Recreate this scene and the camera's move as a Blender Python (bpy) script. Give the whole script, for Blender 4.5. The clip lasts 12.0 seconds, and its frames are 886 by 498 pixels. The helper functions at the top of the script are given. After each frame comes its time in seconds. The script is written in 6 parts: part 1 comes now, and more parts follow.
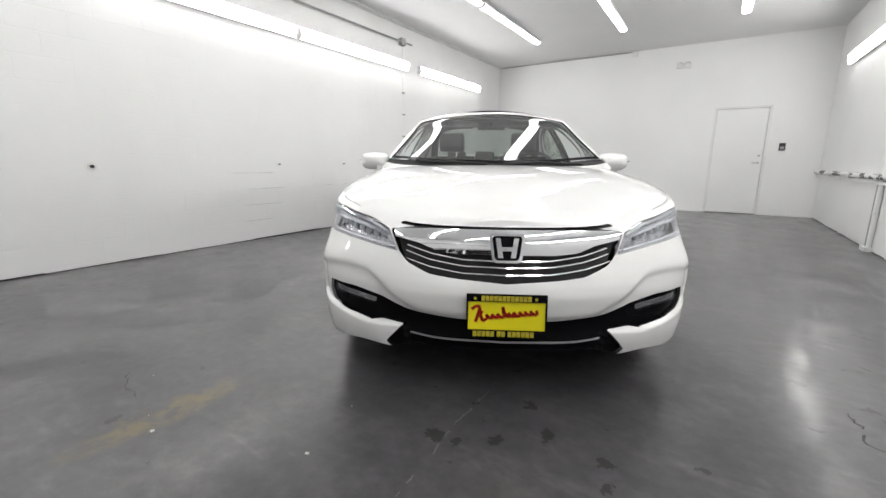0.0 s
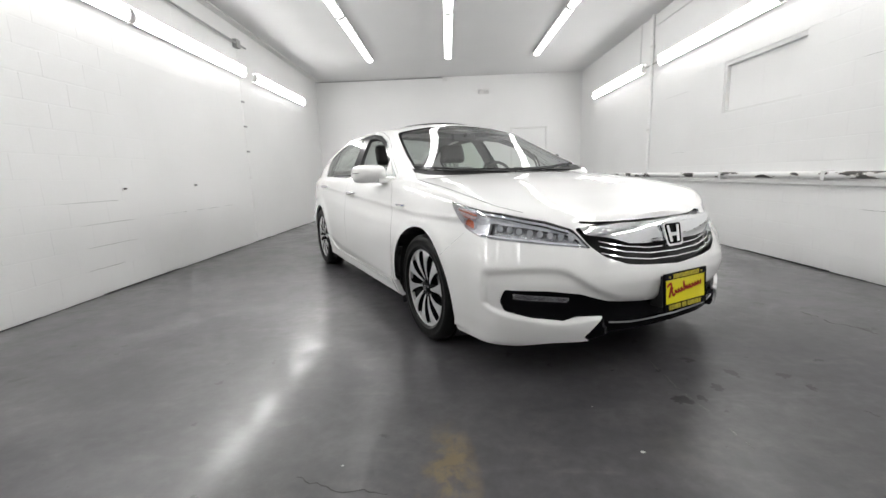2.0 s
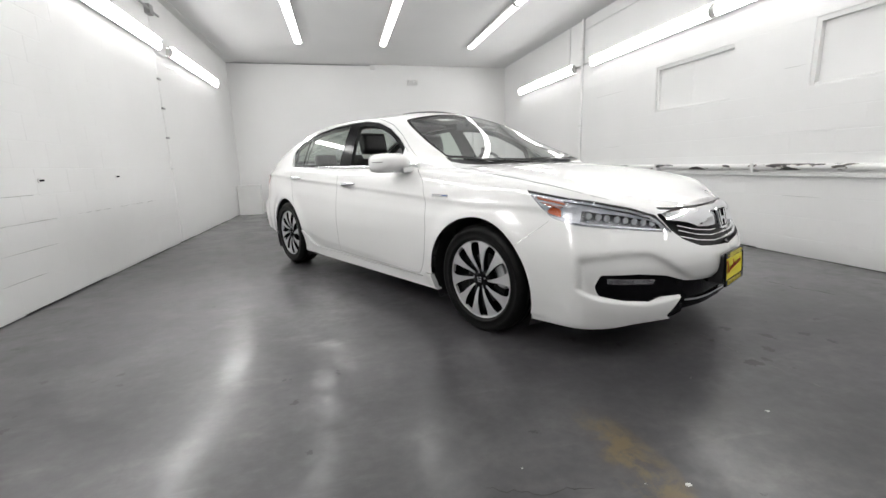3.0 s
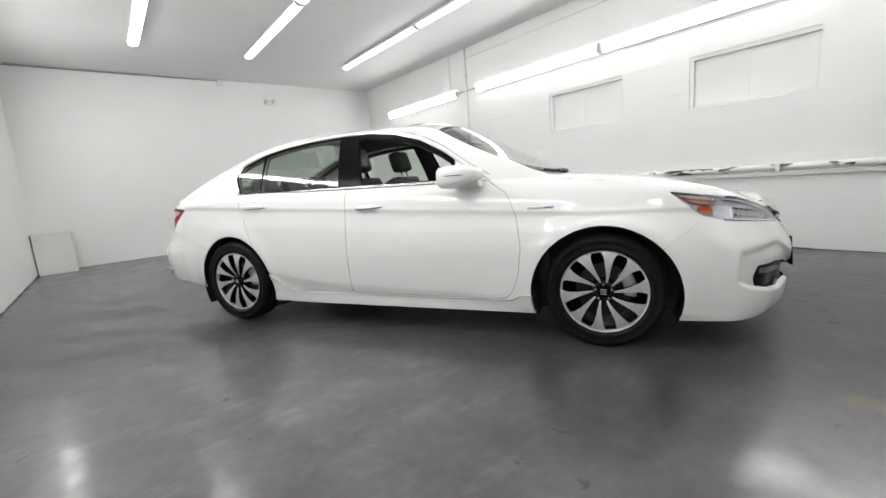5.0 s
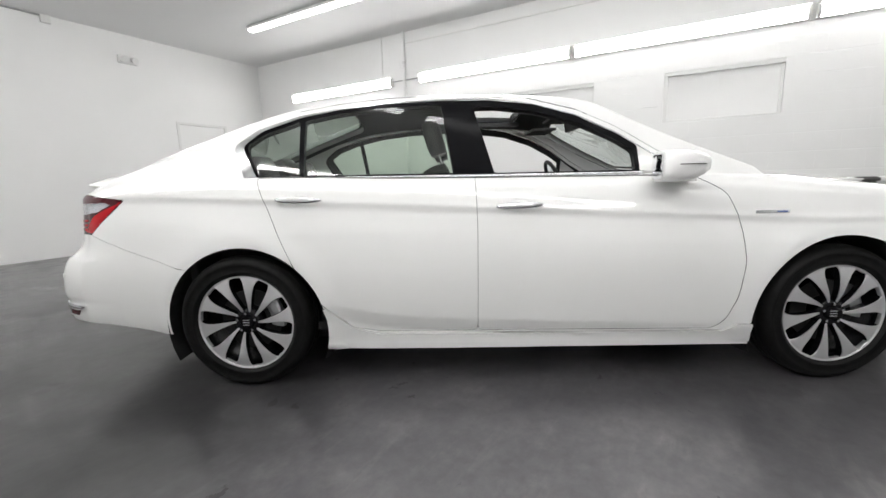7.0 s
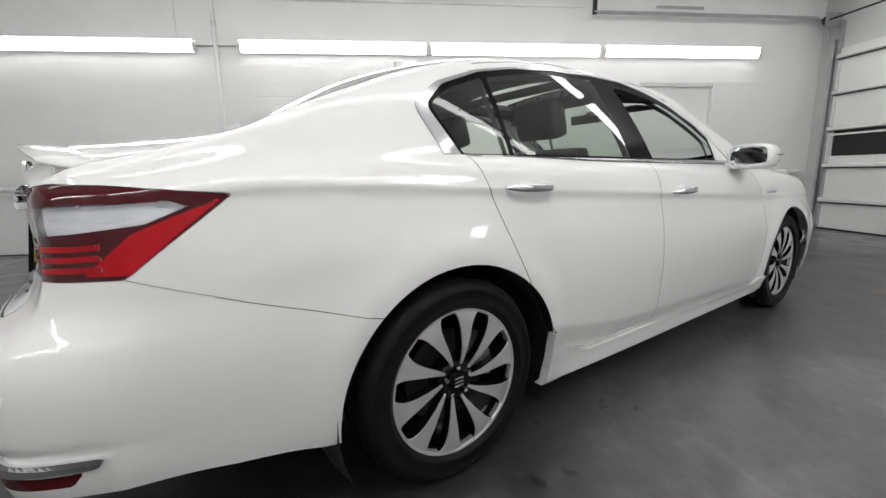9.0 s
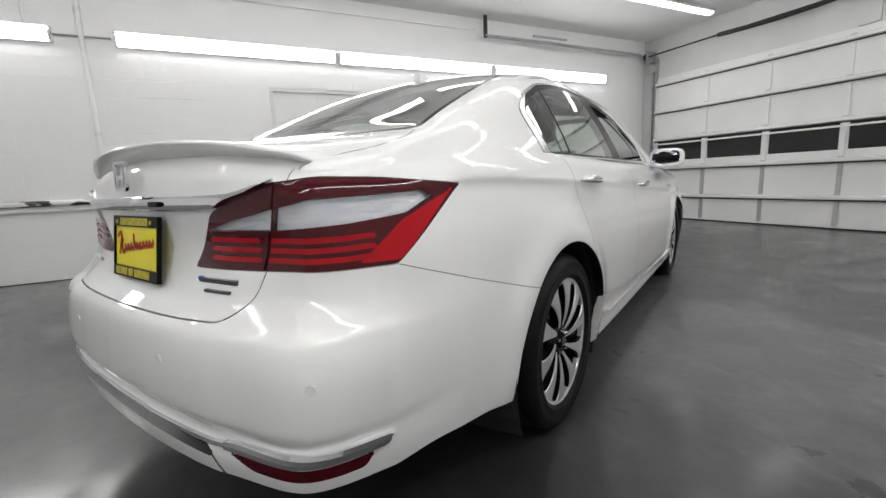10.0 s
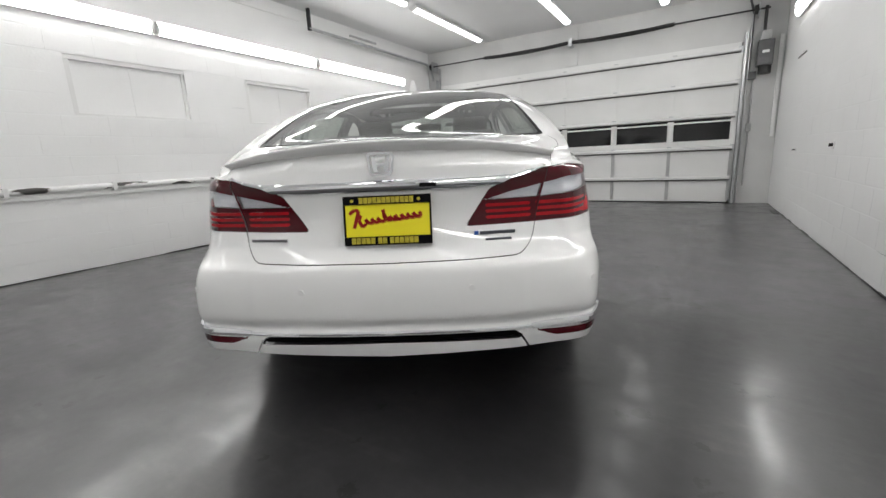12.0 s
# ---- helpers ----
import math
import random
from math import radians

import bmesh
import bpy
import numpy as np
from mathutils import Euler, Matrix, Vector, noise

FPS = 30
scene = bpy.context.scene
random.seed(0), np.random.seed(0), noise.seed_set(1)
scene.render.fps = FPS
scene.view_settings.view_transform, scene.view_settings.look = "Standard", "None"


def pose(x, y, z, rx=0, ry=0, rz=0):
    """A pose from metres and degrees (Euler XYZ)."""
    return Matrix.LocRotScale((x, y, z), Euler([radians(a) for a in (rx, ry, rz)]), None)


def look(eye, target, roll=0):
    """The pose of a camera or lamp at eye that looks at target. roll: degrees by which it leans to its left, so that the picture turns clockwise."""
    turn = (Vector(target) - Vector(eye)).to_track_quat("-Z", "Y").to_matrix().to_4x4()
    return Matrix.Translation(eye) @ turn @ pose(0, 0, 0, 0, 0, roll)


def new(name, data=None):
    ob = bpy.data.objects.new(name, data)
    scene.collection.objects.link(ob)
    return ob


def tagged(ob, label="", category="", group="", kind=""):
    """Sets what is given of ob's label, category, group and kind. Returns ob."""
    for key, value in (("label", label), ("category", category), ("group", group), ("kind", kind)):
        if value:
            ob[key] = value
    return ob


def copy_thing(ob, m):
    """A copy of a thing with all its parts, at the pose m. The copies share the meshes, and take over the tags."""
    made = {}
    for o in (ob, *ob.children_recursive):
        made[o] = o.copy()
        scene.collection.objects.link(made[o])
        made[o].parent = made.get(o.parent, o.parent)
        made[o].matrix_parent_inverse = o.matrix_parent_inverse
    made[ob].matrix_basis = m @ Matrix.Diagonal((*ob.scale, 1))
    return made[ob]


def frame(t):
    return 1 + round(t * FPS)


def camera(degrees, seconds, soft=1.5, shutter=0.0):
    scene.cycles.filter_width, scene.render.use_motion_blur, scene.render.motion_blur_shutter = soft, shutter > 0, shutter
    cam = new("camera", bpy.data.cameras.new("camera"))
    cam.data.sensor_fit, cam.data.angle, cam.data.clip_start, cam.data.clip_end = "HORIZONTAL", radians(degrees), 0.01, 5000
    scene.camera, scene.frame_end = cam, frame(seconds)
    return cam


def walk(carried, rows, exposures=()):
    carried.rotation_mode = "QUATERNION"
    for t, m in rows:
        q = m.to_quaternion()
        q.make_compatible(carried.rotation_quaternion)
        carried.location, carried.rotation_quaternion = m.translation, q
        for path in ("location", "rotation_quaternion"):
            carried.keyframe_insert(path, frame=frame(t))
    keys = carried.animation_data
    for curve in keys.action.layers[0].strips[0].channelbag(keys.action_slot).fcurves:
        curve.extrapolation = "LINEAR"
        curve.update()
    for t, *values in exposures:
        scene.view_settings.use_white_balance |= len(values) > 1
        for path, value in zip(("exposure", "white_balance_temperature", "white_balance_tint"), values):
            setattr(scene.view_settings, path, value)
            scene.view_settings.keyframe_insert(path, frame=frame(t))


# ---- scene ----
cam = camera(93.3, 12.0, soft=1.5)
PATH = [
    (0, (1.796, -3.605, 1.009), (0.743, -1.954, 0.601), 0.3),
    (0.5, (1.382, -3.731, 0.965), (0.683, -1.899, 0.573), 2.2),
    (1, (0.952, -3.95, 0.989), (0.526, -2.042, 0.564), -0.9),
    (1.5, (0.507, -4.063, 0.969), (0.229, -2.124, 0.565), -1.5),
    (2, (0.042, -4.102, 0.988), (0.008, -2.133, 0.639), -2.1),
    (2.5, (-0.429, -4.071, 1.0), (-0.172, -2.12, 0.646), -2.1),
    (3, (-0.868, -3.924, 0.994), (-0.421, -2.015, 0.597), -1.8),
    (3.5, (-1.25, -3.746, 0.989), (-0.535, -1.912, 0.635), -1.7),
    (3.7, (-1.413, -3.675, 1.02), (-0.628, -1.87, 0.662), -2.7),
    (5.3, (-2.326, -2.611, 0.989), (-1.026, -1.128, 0.66), -4.1),
    (5.5, (-2.41, -2.437, 1.006), (-1.058, -1.004, 0.666), -3.5),
    (6, (-2.528, -1.992, 0.989), (-0.977, -0.763, 0.705), -1.3),
    (6.5, (-2.624, -1.499, 0.957), (-1.04, -0.33, 0.604), -2.8),
    (6.7, (-2.646, -1.304, 0.983), (-1.022, -0.191, 0.631), -2.5),
    (8.3, (-2.602, 0.272, 0.988), (-0.626, 0.416, 0.717), -0.3),
    (8.5, (-2.616, 0.479, 0.999), (-0.636, 0.462, 0.712), -0.7),
    (9, (-2.632, 0.975, 0.96), (-0.678, 0.748, 0.603), -1.2),
    (9.5, (-2.653, 1.416, 0.977), (-0.765, 0.82, 0.687), -3.6),
    (10, (-2.592, 1.827, 0.937), (-0.812, 0.977, 0.607), -2.6),
    (10.5, (-2.481, 2.181, 0.953), (-0.847, 1.077, 0.62), -1.3),
    (11, (-2.396, 2.565, 0.974), (-1.047, 1.122, 0.661), -1.1),
    (11.5, (-2.226, 2.932, 0.964), (-1.072, 1.345, 0.579), -0.5),
    (12, (-2.093, 3.282, 0.992), (-1.081, 1.609, 0.569), -2.7),
]
walk(cam, [(t, look(eye, target, roll)) for t, eye, target, roll in PATH],
     exposures=[(0.0, 0.49), (3.7, 0.45), (6.5, 0.45), (8.5, 0.24), (9.0, 0.11), (11.5, 0.13), (12.0, 0.18)])


# ---- world and light ----
world = bpy.data.worlds.new("world")
scene.world = world
world.use_nodes = True
world.node_tree.nodes["Background"].inputs[0].default_value = (0.02, 0.02, 0.022, 1)
world.node_tree.nodes["Background"].inputs[1].default_value = 0.3
TUBE = 6.3          # brightness of the ceiling lamps' lenses
WALL_TUBE = 19.5     # and of the newer tubes along the walls

# ---- materials ----
def material(name, color=(0.8, 0.8, 0.8), rough=0.5, metal=0.0, **more):
    m = bpy.data.materials.new(name)
    m.use_nodes = True
    b = m.node_tree.nodes["Principled BSDF"]
    b.inputs["Base Color"].default_value = (*color, 1)
    b.inputs["Roughness"].default_value = rough
    b.inputs["Metallic"].default_value = metal
    for key, value in more.items():
        b.inputs[key.replace("_", " ")].default_value = value
    return m


def node(m, kind, **sets):
    n = m.node_tree.nodes.new(kind)
    for key, value in sets.items():
        if key in n.inputs:
            n.inputs[key].default_value = value
    return n


def wire(m, a, ai, b, bi):
    m.node_tree.links.new(a.outputs[ai], b.inputs[bi])


def ramp(m, stops):
    n = m.node_tree.nodes.new("ShaderNodeValToRGB")
    r = n.color_ramp
    while len(r.elements) < len(stops):
        r.elements.new(0.5)
    for e, (p, c) in zip(r.elements, stops):
        e.position, e.color = p, (*c, 1)
    return n


def noisy(m, scale, low, high, detail=6, rough=None, bump=0.0, bump_scale=None, stretch=(1, 1, 1), world=False):
    """Mottle a material's colour between two colours, its gloss between two values, and add fine relief."""
    b = m.node_tree.nodes["Principled BSDF"]
    co = node(m, "ShaderNodeNewGeometry" if world else "ShaderNodeTexCoord")
    mp = node(m, "ShaderNodeMapping", Scale=stretch)
    wire(m, co, "Position" if world else "Object", mp, "Vector")
    n = node(m, "ShaderNodeTexNoise", Scale=scale, Detail=detail)
    wire(m, mp, "Vector", n, "Vector")
    r = ramp(m, [(0.3, low), (0.7, high)])
    wire(m, n, "Fac", r, "Fac")
    wire(m, r, "Color", b, "Base Color")
    if rough:
        q = node(m, "ShaderNodeMapRange", **{"From Min": 0.3, "From Max": 0.7, "To Min": rough[0], "To Max": rough[1]})
        wire(m, n, "Fac", q, "Value")
        wire(m, q, "Result", b, "Roughness")
    if bump:
        n2 = node(m, "ShaderNodeTexNoise", Scale=bump_scale or scale * 6, Detail=4)
        wire(m, mp, "Vector", n2, "Vector")
        u = node(m, "ShaderNodeBump", Strength=bump, Distance=0.004)
        wire(m, n2, "Fac", u, "Height")
        wire(m, u, "Normal", b, "Normal")
    return m


M_WALL = noisy(material("painted_block", rough=0.45), 0.9, (0.815, 0.815, 0.81), (0.86, 0.86, 0.855), rough=(0.38, 0.5), bump=0.18, bump_scale=45, world=True)
M_PLASTER = noisy(material("painted_plaster", rough=0.5), 0.8, (0.82, 0.82, 0.815), (0.86, 0.86, 0.855), rough=(0.4, 0.55), bump=0.08, bump_scale=30)
# greyer than the other walls, for the garage door end
M_GREYWALL = noisy(material("grey_wall_paint", rough=0.55), 1.1, (0.53, 0.53, 0.525), (0.64, 0.64, 0.63), rough=(0.45, 0.6), bump=0.15, bump_scale=45, world=True)
M_CEIL = noisy(material("ceiling_paint", rough=0.6), 0.7, (0.77, 0.77, 0.77), (0.81, 0.81, 0.81), bump=0.06, bump_scale=20)
M_TRIM = noisy(material("white_trim_paint", rough=0.35), 2.0, (0.72, 0.72, 0.71), (0.8, 0.8, 0.79), bump=0.05, bump_scale=60)
M_GALV = noisy(material("galvanised_steel", rough=0.4, metal=0.9), 9, (0.42, 0.43, 0.44), (0.58, 0.59, 0.6), rough=(0.3, 0.5))
M_GREY = noisy(material("grey_paint", rough=0.4), 4, (0.32, 0.32, 0.32), (0.42, 0.42, 0.42))
M_DARK = noisy(material("black_iron", rough=0.5, metal=0.3), 20, (0.012, 0.012, 0.012), (0.03, 0.03, 0.03))
M_DOORP = noisy(material("door_panel_paint", rough=0.45), 1.5, (0.68, 0.68, 0.67), (0.74, 0.74, 0.73), bump=0.05, bump_scale=40, world=True)
M_CASE = noisy(material("dark_grey_enamel", rough=0.45), 12, (0.06, 0.06, 0.063), (0.10, 0.10, 0.103))
M_NIGHT = material("dark_glass", (0.008, 0.008, 0.009), 0.08)
M_TUBE = material("lamp_lens", (0.9, 0.9, 0.9), 0.4, Emission_Color=(0.99, 0.985, 0.972, 1), Emission_Strength=TUBE)
M_WALLTUBE = material("wall_lamp_lens", (0.9, 0.9, 0.9), 0.4, Emission_Color=(0.99, 0.985, 0.972, 1), Emission_Strength=WALL_TUBE)
M_PIPE = material("chipped_white_pipe", rough=0.4)


def floor_material():
    """Dark sealed concrete: cloudy sealer, soft scuffs, a flaked streak of yellow paint, and painted-in uneven light.
    """
    m = material("sealed_concrete", rough=0.3)
    b = m.node_tree.nodes["Principled BSDF"]
    b.inputs["Specular IOR Level"].default_value = 0.8
    b.inputs["Coat Roughness"].default_value = 0.17
    co = node(m, "ShaderNodeTexCoord")
    big = node(m, "ShaderNodeTexNoise", Scale=0.5, Detail=2, Roughness=0.45)
    mid = node(m, "ShaderNodeTexNoise", Scale=2.6, Detail=5, Roughness=0.55, Distortion=0.5)
    fine = node(m, "ShaderNodeTexNoise", Scale=16, Detail=6, Roughness=0.62)
    sw = node(m, "ShaderNodeMapping", Rotation=(0, 0, 0.5), Scale=(1.6, 2.2, 1))
    scuff = node(m, "ShaderNodeTexNoise", Scale=2.2, Detail=8, Roughness=0.66)
    rag = node(m, "ShaderNodeTexNoise", Scale=7, Detail=7, Roughness=0.68, Distortion=0.3)
    wire(m, co, "Object", sw, "Vector")
    wire(m, sw, "Vector", scuff, "Vector")
    for n in (big, mid, fine, rag):
        wire(m, co, "Object", n, "Vector")
    a = ramp(m, [(0.25, (0.054, 0.0523, 0.056)), (0.75, (0.081, 0.0785, 0.084))])
    c = ramp(m, [(0.28, (0.80, 0.80, 0.81)), (0.5, (1, 1, 1)), (0.75, (1.20, 1.195, 1.18))])
    g = ramp(m, [(0.34, (0.86, 0.855, 0.85)), (0.5, (1, 1, 1)), (0.66, (1.15, 1.15, 1.14))])
    p = ramp(m, [(0.3, (0.84, 0.84, 0.85)), (0.52, (1, 1, 1)), (0.72, (1.42, 1.40, 1.36))])
    wire(m, big, "Fac", a, "Fac")
    wire(m, mid, "Fac", c, "Fac")
    wire(m, fine, "Fac", g, "Fac")
    wire(m, scuff, "Fac", p, "Fac")
    # a few specks of spilt white paint
    dots = node(m, "ShaderNodeTexVoronoi", Scale=1.5)
    wire(m, co, "Object", dots, "Vector")
    specks = ramp(m, [(0.005, (5, 5, 5)), (0.011, (1, 1, 1))])
    wire(m, dots, "Distance", specks, "Fac")
    # dark chips and drips in scattered clusters
    chip = node(m, "ShaderNodeTexVoronoi", Scale=7.0)
    bend = node(m, "ShaderNodeTexNoise", Scale=11, Detail=4, Roughness=0.7)
    wire(m, co, "Object", bend, "Vector")
    warp = node(m, "ShaderNodeVectorMath")
    warp.operation = "MULTIPLY_ADD"
    wire(m, bend, "Color", warp, 0)
    warp.inputs[1].default_value = (0.16, 0.16, 0)
    wire(m, co, "Object", warp, 2)
    wire(m, warp, 0, chip, "Vector")
    group_ = node(m, "ShaderNodeTexNoise", Scale=1.1, Detail=2)
    wire(m, co, "Object", group_, "Vector")
    lone = node(m, "ShaderNodeMapRange", **{"From Min": 0.46, "From Max": 0.66, "To Min": 0.0, "To Max": 0.22})
    wire(m, group_, "Fac", lone, "Value")
    less = node(m, "ShaderNodeMath")
    less.operation = "SUBTRACT"
    wire(m, chip, "Distance", less, 0)
    wire(m, lone, "Result", less, 1)
    chips = ramp(m, [(0.0, (0.42, 0.41, 0.40)), (0.035, (1, 1, 1))])
    wire(m, less, 0, chips, "Fac")
    # pale drag marks, long and thin
    drags = []
    for turn_, many in ((0.35, 0.9), (-0.9, 1.2), (1.35, 1.0)):
        lay = node(m, "ShaderNodeMapping", Rotation=(0, 0, turn_), Scale=(0.9 * many, 4 * many, 1))
        wire(m, co, "Object", lay, "Vector")
        line_ = node(m, "ShaderNodeTexNoise", Scale=1.6, Detail=5, Roughness=0.62, Distortion=0.25)
        wire(m, lay, "Vector", line_, "Vector")
        mark = ramp(m, [(0.60, (1, 1, 1)), (0.70, (1.28, 1.27, 1.25)), (0.80, (1.6, 1.57, 1.52))])
        wire(m, line_, "Fac", mark, "Fac")
        drags.append(mark)
    # broad soft areas: uneven light off the floor, painted lighter or darker into its colour
    shading = []
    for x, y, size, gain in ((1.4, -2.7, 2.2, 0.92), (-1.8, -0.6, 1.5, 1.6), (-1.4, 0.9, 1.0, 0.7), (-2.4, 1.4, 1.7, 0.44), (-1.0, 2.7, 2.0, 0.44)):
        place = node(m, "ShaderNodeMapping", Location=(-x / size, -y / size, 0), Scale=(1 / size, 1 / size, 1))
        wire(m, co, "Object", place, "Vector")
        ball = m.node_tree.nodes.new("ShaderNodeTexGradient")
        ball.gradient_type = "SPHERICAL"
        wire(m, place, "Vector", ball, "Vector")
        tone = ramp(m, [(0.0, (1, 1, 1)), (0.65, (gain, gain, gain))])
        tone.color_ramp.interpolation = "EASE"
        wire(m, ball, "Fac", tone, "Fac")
        shading.append(tone)
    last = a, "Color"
    for r in (c, g, p, specks, chips, *drags, *shading):
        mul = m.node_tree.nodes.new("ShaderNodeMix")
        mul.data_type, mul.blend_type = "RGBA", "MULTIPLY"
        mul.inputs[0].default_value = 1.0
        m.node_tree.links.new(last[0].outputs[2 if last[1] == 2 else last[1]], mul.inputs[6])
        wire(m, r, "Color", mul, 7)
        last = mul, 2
    # worn yellow paint, a short streak of the old floor marking
    mp = node(m, "ShaderNodeMapping", Location=(-0.01 / 0.13, 2.91 / 0.44, 0), Scale=(1 / 0.13, 1 / 0.44, 1))
    wire(m, co, "Object", mp, "Vector")
    sph = m.node_tree.nodes.new("ShaderNodeTexGradient")
    sph.gradient_type = "SPHERICAL"
    wire(m, mp, "Vector", sph, "Vector")
    sm = node(m, "ShaderNodeMath")
    sm.operation = "MULTIPLY"
    wire(m, sph, "Fac", sm, 0)
    flake = ramp(m, [(0.42, (0.12, 0.12, 0.12)), (0.62, (1, 1, 1))])
    wire(m, rag, "Fac", flake, "Fac")
    wire(m, flake, "Color", sm, 1)
    sr = ramp(m, [(0.06, (0, 0, 0)), (0.50, (0.75, 0.75, 0.75))])
    wire(m, sm, 0, sr, "Fac")
    mix = m.node_tree.nodes.new("ShaderNodeMix")
    mix.data_type = "RGBA"
    wire(m, sr, "Color", mix, 0)
    m.node_tree.links.new(last[0].outputs[2], mix.inputs[6])
    mix.inputs[7].default_value = (0.15, 0.108, 0.048, 1)
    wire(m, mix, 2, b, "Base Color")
    q = node(m, "ShaderNodeMapRange", **{"From Min": 0.25, "From Max": 0.75, "To Min": 0.29, "To Max": 0.40})
    wire(m, mid, "Fac", q, "Value")
    wire(m, q, "Result", b, "Roughness")
    # sealer that still shines in worn, streaky patches
    sheen = node(m, "ShaderNodeMath")
    sheen.operation = "MULTIPLY"
    wire(m, mid, "Fac", sheen, 0)
    wire(m, rag, "Fac", sheen, 1)
    w = node(m, "ShaderNodeMapRange", **{"From Min": 0.19, "From Max": 0.34, "To Min": 0.12, "To Max": 0.75})
    wire(m, sheen, 0, w, "Value")
    # coat and gloss are lowered inside the first of those areas
    dull = node(m, "ShaderNodeMapRange", **{"From Min": 0.92, "From Max": 1.0, "To Min": 0.12, "To Max": 1.0})
    wire(m, shading[0], "Color", dull, "Value")
    kept_ = node(m, "ShaderNodeMath")
    kept_.operation = "MULTIPLY"
    wire(m, w, "Result", kept_, 0)
    wire(m, dull, "Result", kept_, 1)
    wire(m, kept_, 0, b, "Coat Weight")
    dim = node(m, "ShaderNodeMapRange", **{"From Min": 0.92, "From Max": 1.0, "To Min": 0.25, "To Max": 0.55})
    wire(m, shading[0], "Color", dim, "Value")
    wire(m, dim, "Result", b, "Specular IOR Level")
    u = node(m, "ShaderNodeBump", Strength=0.11, Distance=0.01)
    wire(m, mid, "Fac", u, "Height")
    wire(m, u, "Normal", b, "Normal")
    return m


def chipped(m):
    b = m.node_tree.nodes["Principled BSDF"]
    co = node(m, "ShaderNodeTexCoord")
    mp = node(m, "ShaderNodeMapping", Scale=(1, 0.35, 1))
    wire(m, co, "Object", mp, "Vector")
    n = node(m, "ShaderNodeTexNoise", Scale=9, Detail=5)
    wire(m, mp, "Vector", n, "Vector")
    r = ramp(m, [(0.415, (0.03, 0.028, 0.025)), (0.435, (0.25, 0.23, 0.21)), (0.45, (0.78, 0.78, 0.77))])
    wire(m, n, "Fac", r, "Fac")
    wire(m, r, "Color", b, "Base Color")
    return m


M_FLOOR = floor_material()
chipped(M_PIPE)

# ---- mesh helpers ----
def link(name, bm, mat, parent=None, label="", smooth=False, category="", kind="", group=""):
    me = bpy.data.meshes.new(name)
    bm.to_mesh(me)
    bm.free()
    if mat:
        me.materials.append(mat)
    if smooth:
        me.shade_smooth()
    ob = new(name, me)
    ob.parent = parent
    return tagged(ob, label, category, group, kind)


def part(name, bm, mat, parent, label="", smooth=False):
    return link(name, bm, mat, parent, label, smooth)


def empty(name, m=None, label="", category="", group="", kind=""):
    ob = new(name)
    ob.empty_display_size = 0.1
    if m is not None:
        ob.matrix_basis = m
    return tagged(ob, label, category, group, kind)


def box(bm, x0, x1, y0, y1, z0, z1, bevel=0.0):
    r = bmesh.ops.create_cube(bm, size=1.0)
    vs = r["verts"]
    for v in vs:
        v.co = Vector(((x0 + x1) / 2 + v.co.x * (x1 - x0), (y0 + y1) / 2 + v.co.y * (y1 - y0), (z0 + z1) / 2 + v.co.z * (z1 - z0)))
    if bevel:
        es = list({e for v in vs for e in v.link_edges})
        bmesh.ops.bevel(bm, geom=es, offset=bevel, segments=2, affect="EDGES", profile=0.7)
    return bm


def boxed(*a, bevel=0.0):
    return box(bmesh.new(), *a, bevel=bevel)


def rod(bm, a, b, r, seg=12):
    a, b = Vector(a), Vector(b)
    d = b - a
    m = Matrix.Translation((a + b) / 2) @ d.to_track_quat("Z", "Y").to_matrix().to_4x4()
    bmesh.ops.create_cone(bm, cap_ends=True, segments=seg, radius1=r, radius2=r, depth=d.length, matrix=m)
    return bm


def sheet(bm, loop):
    bm.faces.new([bm.verts.new(p) for p in loop])
    return bm


def prism(bm, loop, offset):
    """A closed slab: the loop, and the loop moved by offset."""
    n = len(loop)
    a = [bm.verts.new(p) for p in loop]
    b = [bm.verts.new(Vector(p) + Vector(offset)) for p in loop]
    bm.faces.new(a)
    bm.faces.new(b[::-1])
    for i in range(n):
        bm.faces.new((a[i], b[i], b[(i + 1) % n], a[(i + 1) % n]))
    bmesh.ops.recalc_face_normals(bm, faces=bm.faces)
    return bm


def wall_with_holes(name, axis, at, thick, a0, a1, z0, z1, holes, mat, label):
    """A slab wall with square openings. axis: the normal's axis; a: the coordinate along the wall."""
    bm = bmesh.new()
    cuts_a = sorted({a0, a1, *[h for q in holes for h in q[:2]]})
    cuts_z = sorted({z0, z1, *[h for q in holes for h in q[2:]]})
    for i in range(len(cuts_a) - 1):
        for j in range(len(cuts_z) - 1):
            ma, mz = (cuts_a[i] + cuts_a[i + 1]) / 2, (cuts_z[j] + cuts_z[j + 1]) / 2
            if any(q[0] < ma < q[1] and q[2] < mz < q[3] for q in holes):
                continue
            lo, hi = min(at, at + thick), max(at, at + thick)
            if axis == "x":
                box(bm, lo, hi, cuts_a[i], cuts_a[i + 1], cuts_z[j], cuts_z[j + 1])
            else:
                box(bm, cuts_a[i], cuts_a[i + 1], lo, hi, cuts_z[j], cuts_z[j + 1])
    bmesh.ops.remove_doubles(bm, verts=bm.verts, dist=1e-5)
    inner = [f for f in bm.faces if any(g is not f and (g.calc_center_median() - f.calc_center_median()).length < 1e-4 for g in {h for v in f.verts for h in v.link_faces})]
    bmesh.ops.delete(bm, geom=inner, context="FACES_ONLY")
    return link(name, bm, mat, label=label, category="wall", kind="structure")

